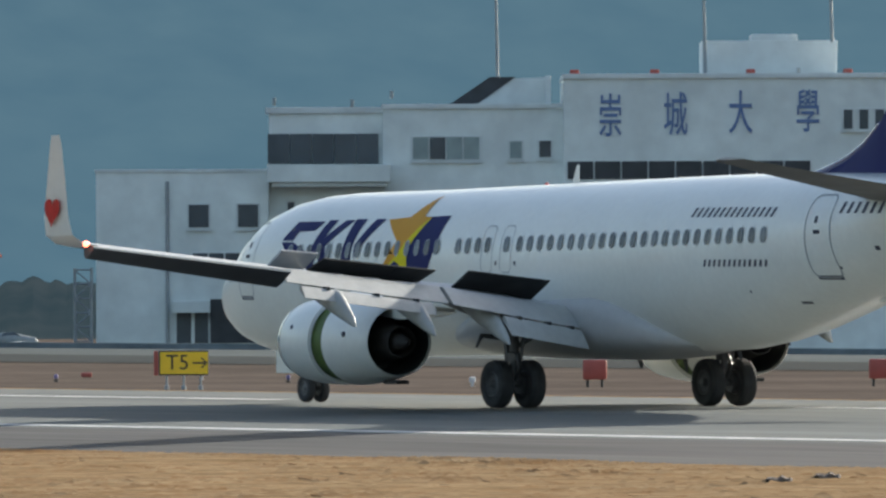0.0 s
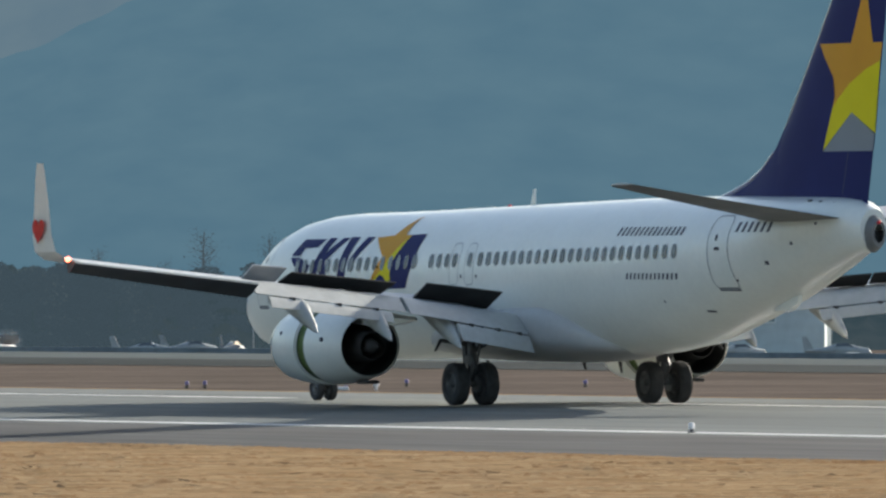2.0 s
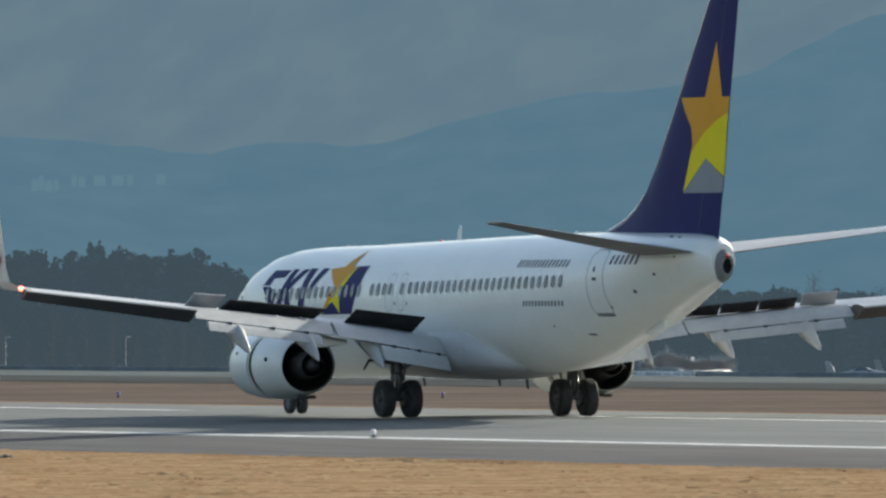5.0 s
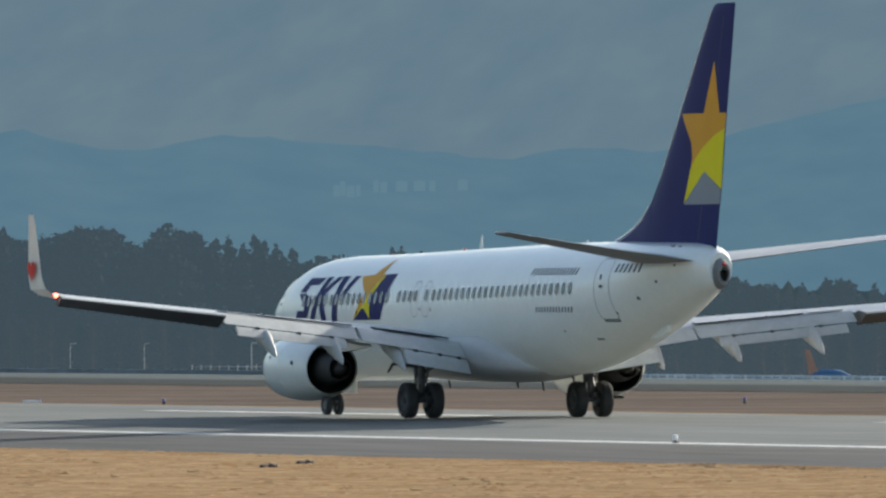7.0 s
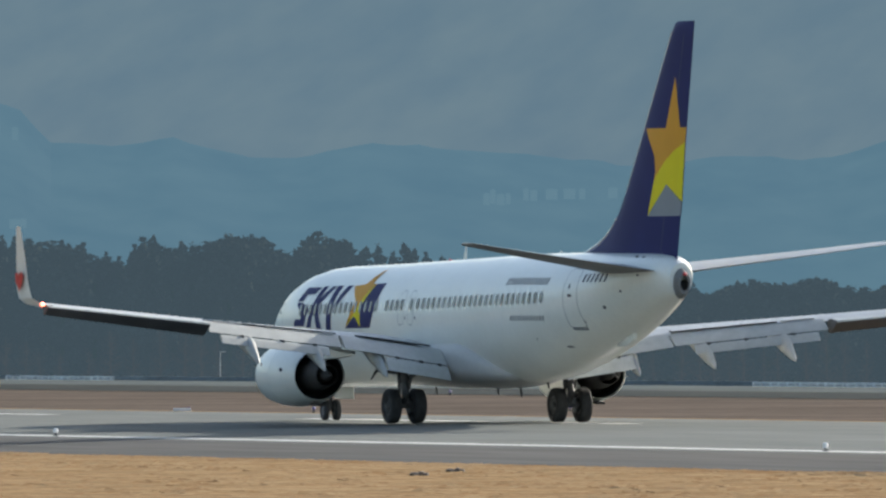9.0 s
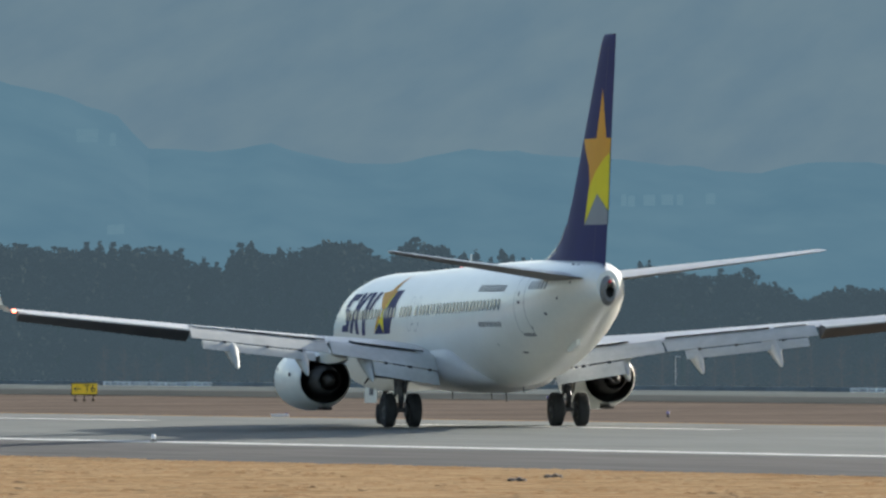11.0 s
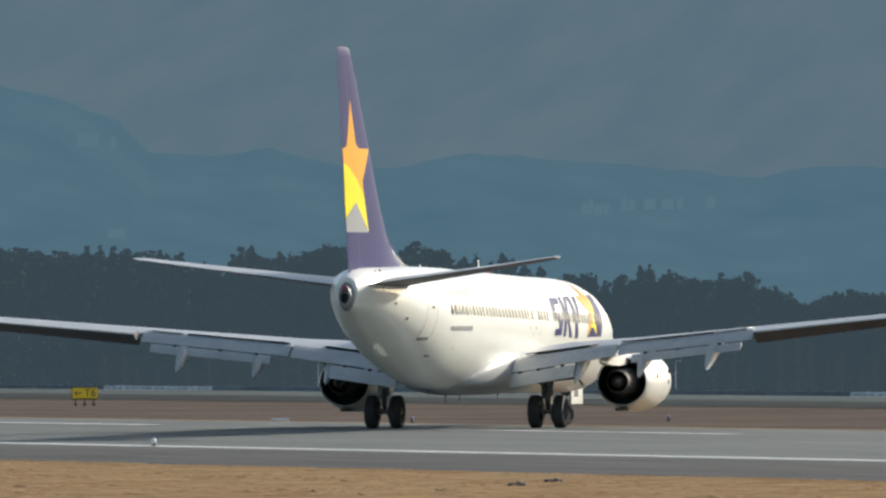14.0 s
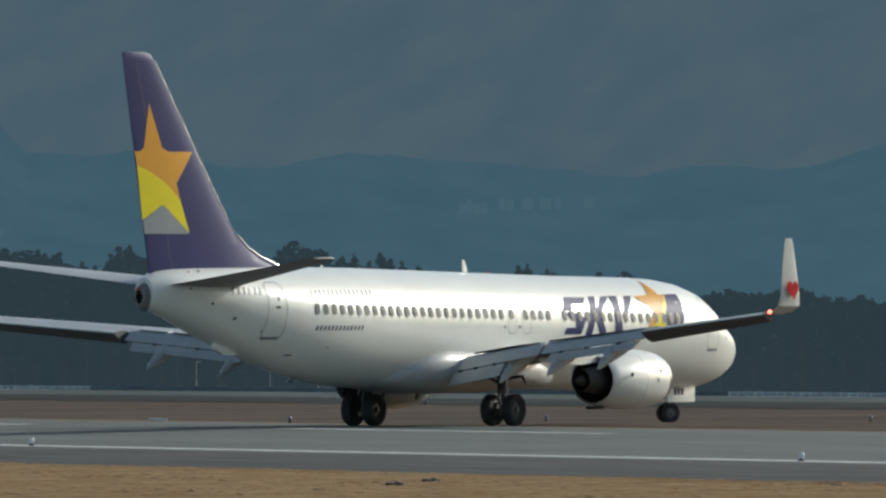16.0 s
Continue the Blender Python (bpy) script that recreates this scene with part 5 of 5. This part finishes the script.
def leaf_cloud(rng, count, place, size):
    """Small crossed leaf clumps as loose quads."""
    vs, fs = [], []
    for _ in range(count):
        c, s = place(rng), size * rng.uniform(0.5, 1.4)
        a = Vector((rng.gauss(0, 1), rng.gauss(0, 1), rng.gauss(0, 0.6))).normalized()
        b = a.cross(Vector((rng.gauss(0, 1), rng.gauss(0, 1), rng.gauss(0, 1)))).normalized()
        i = len(vs)
        vs += [c - a * s - b * s * 0.5, c + a * s * 0.3 - b * s * 0.7, c + a * s, c + b * s * 0.7 - a * s * 0.2]
        fs.append((i, i + 1, i + 2, i + 3))
    return vs, fs


def tree_mesh(kind, rng):
    """Trunk and crown meshes of a tree 10 m high, standing at its foot."""
    bm = bmesh.new()
    h = 9.2
    bend = rng.uniform(-0.4, 0.4)
    rings = []
    for k in range(6):
        u = k / 5
        r = 0.19 * (1 - u * 0.88)
        rings.append([(bend * u * u + r * math.cos(j * math.tau / 8), r * math.sin(j * math.tau / 8), u * h) for j in range(8)])
    loft(bm, rings)
    limbs = []
    for k in range(30 if kind != "bare" else 80):
        u = rng.uniform(0.1 if kind != "pine" else 0.2, 0.95)
        a = rng.uniform(0, math.tau)
        ln = (2.1 if kind == "broad" else 1.6) * (1.12 - u) + (0.45 if kind == "broad" else 0.3)
        p = Vector((bend * u * u, 0, u * h))
        q = p + Vector((math.cos(a) * ln, math.sin(a) * ln, ln * (0.55 if kind != "pine" else 0.15)))
        tube(bm, p, q, 0.05 * (1.2 - u), 0.012, 5)
        limbs.append((p, q))
    tm = bpy.data.meshes.new("trunk")
    bm.to_mesh(tm)
    bm.free()
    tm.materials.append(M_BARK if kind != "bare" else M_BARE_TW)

    def place(r):
        if kind == "pine":
            u = 0.16 + 0.84 * (1 - math.sqrt(r.random()))
            tier = 0.78 + 0.22 * math.sin(u * 30)
            rad = (1.0 - u) ** 0.75 * 2.5 * tier * math.sqrt(r.random())
            a = r.uniform(0, math.tau)
            return Vector((bend * u * u + rad * math.cos(a), rad * math.sin(a), u * 10.0 - rad * 0.25))
        p, q = limbs[r.randrange(len(limbs))]
        if kind == "broad":
            v = Vector((r.gauss(0, 1), r.gauss(0, 1), r.gauss(0, 1))).normalized() * (r.random() ** 0.33)
            return p.lerp(q, r.uniform(0.7, 1.0)) + Vector((v.x * 0.95, v.y * 0.95, v.z * 0.62 + 0.2))
        c = p.lerp(q, r.uniform(0.3, 1.15))
        return c + Vector((r.gauss(0, 0.32), r.gauss(0, 0.32), r.gauss(0.15, 0.3)))
    n = {"pine": 3000, "broad": 4200, "bare": 1700}[kind]
    vs, fs = leaf_cloud(rng, n, place, {"pine": 0.20, "broad": 0.19, "bare": 0.05}[kind])
    cm = bpy.data.meshes.new("crown")
    cm.from_pydata(vs, [], fs)
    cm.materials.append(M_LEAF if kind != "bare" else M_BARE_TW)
    return tm, cm


def build_trees():
    rng = random.Random(11)
    kinds = {}
    for kind, number, label, cat in (("pine", 4, "dark green conifer at the wood's edge", "tree"), ("broad", 4, "dark evergreen tree with an uneven crown", "tree"), ("bare", 2, "bare brown winter tree", "tree")):
        kinds[kind] = []
        for _ in range(number):
            tm, cm = tree_mesh(kind, rng)
            t = root("tree", facing(30 + rng.uniform(0, 5), 1700, -7), label, cat, "trees of the wood")
            for nm, me in (("trunk", tm), ("crown", cm)):
                o = new(nm, me)
                o.parent = t
            kinds[kind].append(t)
    used = set()

    def plant(kind, az, d, top_el):
        src = kinds[kind][rng.randrange(len(kinds[kind]))]
        z0 = -7.0
        h = 3.63 + d * math.tan(radians(top_el)) - z0
        m = facing(az, d, z0, rng.uniform(0, 360)) @ Matrix.Diagonal((rng.uniform(0.8, 1.15) * h / 10, rng.uniform(0.8, 1.15) * h / 10, h / 10, 1))
        t = src if src.name not in used else None
        if t is None:
            t = copy_thing(src, pose(0, 0, 0))
        used.add(src.name)
        t.matrix_basis = m
    az = -2.2
    while az < 3.7:
        e = interp(az, TOPS, 1) - (0.045 if az < 0.2 else 0.0)
        spruce = rng.random() < 0.45
        plant("pine" if spruce else "broad", az, rng.uniform(1540, 1620), e + (rng.uniform(-0.03, 0.04) if spruce else rng.uniform(-0.025, 0.03)))
        az += rng.uniform(0.030, 0.060)
    az = -4.3
    while az < -1.9:
        plant("broad", az, rng.uniform(1580, 1680), rng.uniform(-0.06, 0.03))
        az += rng.uniform(0.06, 0.12)
    for az in (-2.36, -2.5, -2.77, -2.83, -2.92, -3.6, -3.5, -2.1, -0.2):
        plant("bare", az, 1660, rng.uniform(0.07, 0.2))
    az = -1.3
    while az < 2.9:
        plant("bare", az, rng.uniform(1505, 1535), rng.uniform(-0.16, 0.0))
        az += rng.uniform(0.05, 0.11)
    # the closed mass of the wood behind the front trees
    bm = bmesh.new()
    rows = []
    a = -6.4
    while a < 4.0:
        e = interp(a, TOPS, 1) - 0.065
        col = []
        for k in range(13):
            u = k / 12
            d = 1620 + 60 * u ** 1.6 + 5 * noise.noise((a * 9, u * 6, 0)) + 3 * noise.noise((a * 26, u * 15, 4))
            top = 3.63 + d * math.tan(radians(e)) + 1.3 * noise.noise((a * 14, 7, 1)) + 0.7 * noise.noise((a * 40, 2, 1))
            col.append(bm.verts.new(spot(a, d, -8 + (top + 8) * u)))
        col.append(bm.verts.new(spot(a, 1700, -8)))
        rows.append(col)
        a += 0.022
    for p, q in zip(rows, rows[1:]):
        for k in range(13):
            bm.faces.new((p[k], p[k + 1], q[k + 1], q[k]))
    bmesh.ops.recalc_face_normals(bm, faces=bm.faces[:])
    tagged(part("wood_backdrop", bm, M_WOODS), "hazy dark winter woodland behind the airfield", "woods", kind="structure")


build_trees()


def build_grass():
    rng = np.random.default_rng(5)
    n = 34000
    az = np.radians(rng.uniform(-9.0, 4.2, n))
    across = rng.uniform(84, 139.4, n)
    edge = rng.random(n) < 0.35
    across = np.where(edge, 139.5 - np.abs(rng.normal(0, 0.9, n)), across)
    a = np.radians(AXIS)
    d = across / np.maximum(0.05, np.sin(a - az))
    keep = (d < 440) & (d > 210)
    az, d, edge = az[keep], d[keep], edge[keep]
    n = len(d)
    base = np.stack([-np.sin(az) * d, np.cos(az) * d, np.full(n, VERGE_Z)], 1)
    patch = np.array([noise.noise((float(p[0]) * 0.35, float(p[1]) * 0.12, 0)) for p in base])
    clump = np.array([noise.noise((float(p[0]) * 0.16, float(p[1]) * 0.05, 6)) for p in base])
    h = np.clip(0.012 + 0.03 * rng.random(n) + 0.03 * patch + np.where(edge, 0.10 * np.maximum(0, clump), 0.02 * clump), 0.006, 0.11)
    w = rng.uniform(0.05, 0.22, n)
    t = rng.uniform(-0.6, 0.6, n)
    vs = np.zeros((n, 3, 3))
    vs[:, 0] = base + np.stack([-w, t * w, np.zeros(n) - 0.005], 1)
    vs[:, 1] = base + np.stack([w, -t * w, np.zeros(n) - 0.005], 1)
    vs[:, 2] = base + np.stack([rng.normal(0, 0.15, n), rng.uniform(0.15, 0.6, n), h], 1)
    me = bpy.data.meshes.new("grass_tufts")
    me.from_pydata([tuple(map(float, v)) for v in vs.reshape(-1, 3)], [], [(3 * i, 3 * i + 1, 3 * i + 2) for i in range(n)])
    me.materials.append(M_BLADES)
    tagged(new("grass_tufts", me), "short dry straw-coloured grass tufts", "grass", kind="stuff")


build_grass()


def build_hillside_houses():
    """Pale farm buildings and clearings far up the slope."""
    for az, el, w, h in ((0.955, 0.450, 1.6, 0.9), (0.93, 0.455, 1.4, 1.6), (0.90, 0.448, 2.0, 0.8), (0.87, 0.452, 1.2, 0.7), (0.80, 0.468, 1.4, 0.9), (0.77, 0.466, 1.8, 0.6), (0.70, 0.47, 3, 0.6), (0.63, 0.472, 3, 0.5), (0.58, 0.471, 1.6, 0.6), (0.46, 0.475, 2.4, 0.6), (2.80, 0.36, 3, 0.6), (2.77, 0.363, 1.8, 0.5), (2.90, 0.738, 5.5, 0.45), (2.80, 0.722, 1.6, 0.4)):
        t = root("hillside_building", facing(az, 3690, 3.63 + 3690 * math.tan(radians(el))), "distant pale farm building on the hillside", "building", "hillside buildings")
        bm = bmesh.new()
        loft(bm, [[(-w / 2, 0, 0), (w / 2, 0, 0), (w / 2, 0, h * 0.7), (0, 0, h), (-w / 2, 0, h * 0.7)], [(-w / 2, 160, -1), (w / 2, 160, -1), (w / 2, 160, h * 0.7), (0, 160, h), (-w / 2, 160, h * 0.7)]])
        part("house_body", bm, M_HAZYWALL, t, smooth=False)


# pale haze painted as glow on the far house walls
M_HAZYWALL = haze_glow_mat("hazy_wall", (0.098, 0.188, 0.248), (0.122, 0.212, 0.270), 1.0, 0.3, (1, 1, 1))
build_hillside_houses()


def build_smoke():
    """A thin low puff of smoke over the far grass, in loose wisps."""
    rng = random.Random(3)
    m = bpy.data.materials.new("thin_smoke")
    m.use_nodes = True
    b = m.node_tree.nodes["Principled BSDF"]
    b.inputs["Base Color"].default_value = (0.75, 0.78, 0.78, 1)
    b.inputs["Roughness"].default_value, b.inputs["Specular IOR Level"].default_value = 1.0, 0.0
    b.inputs["Alpha"].default_value = 0.035

    def place(r):
        u = r.random()
        base = spot(-1.42 - 0.36 * u, 715 + r.uniform(-6, 6))
        return base + Vector((0, 0, 0.05 + abs(r.gauss(0, 0.22)) + 0.55 * max(0, 1 - abs(u - 0.25) * 4) * r.random()))
    vs, fs = leaf_cloud(rng, 1100, place, 0.27)
    me = bpy.data.meshes.new("smoke_puff")
    me.from_pydata(vs, [], fs)
    me.materials.append(m)
    tagged(new("smoke_puff", me), "thin white smoke lingering over the far grass", "smoke", kind="stuff")


build_smoke()


# ---- what moves ----
def travelled(t):
    """Metres rolled since the start, and the signed turn, between the rows."""
    d = 0.0
    for a, b in zip(ROLLOUT, ROLLOUT[1:]):
        step = math.dist(a[1:3], b[1:3])
        if t <= b[0]:
            return d + step * max(0.0, (t - a[0]) / (b[0] - a[0]))
        d += step
    return d


def motions():
    walk(airliner, [(t, pose(x, y, 0.0, 0, 0, 90 + h)) for t, x, y, h in ROLLOUT])
    retract = (((0, 34), (6.0, 34), (6.2, 25), (6.4, 11), (6.6, 0), (16, 0)), ((0, 27), (5.6, 27), (5.8, 18), (6.0, 7), (6.2, 0), (16, 0)), ((0, 40), (6.2, 40), (6.4, 32), (6.7, 14), (6.9, 0), (16, 0)))
    for sp, m, k in MOVING["spoiler"]:
        walk(sp, [(t, m @ pose(0, 0, 0, 0, a, 0)) for t, a in retract[k]])
    for s in MOVING["sleeve"]:
        walk(s, [(t, pose(x, 0, 0)) for t, x in ((0, -0.66), (3.2, -0.56), (5.3, -0.34), (6.0, -0.17), (6.8, 0.0), (16, 0.0))])
    ng, m = MOVING["nose"]
    walk(ng, [(t, m @ pose(0, 0, 0, 0, 0, a)) for t, a in ((0, 0), (8, 0), (9.5, -8), (11.5, -24), (16, -30))])
    for wh, m, r in MOVING["wheel"]:
        walk(wh, [(k / FPS, m @ Matrix.Rotation((travelled(k / FPS) / r) % math.tau, 4, "Y")) for k in range(0, 16 * FPS + 1)])


motions()
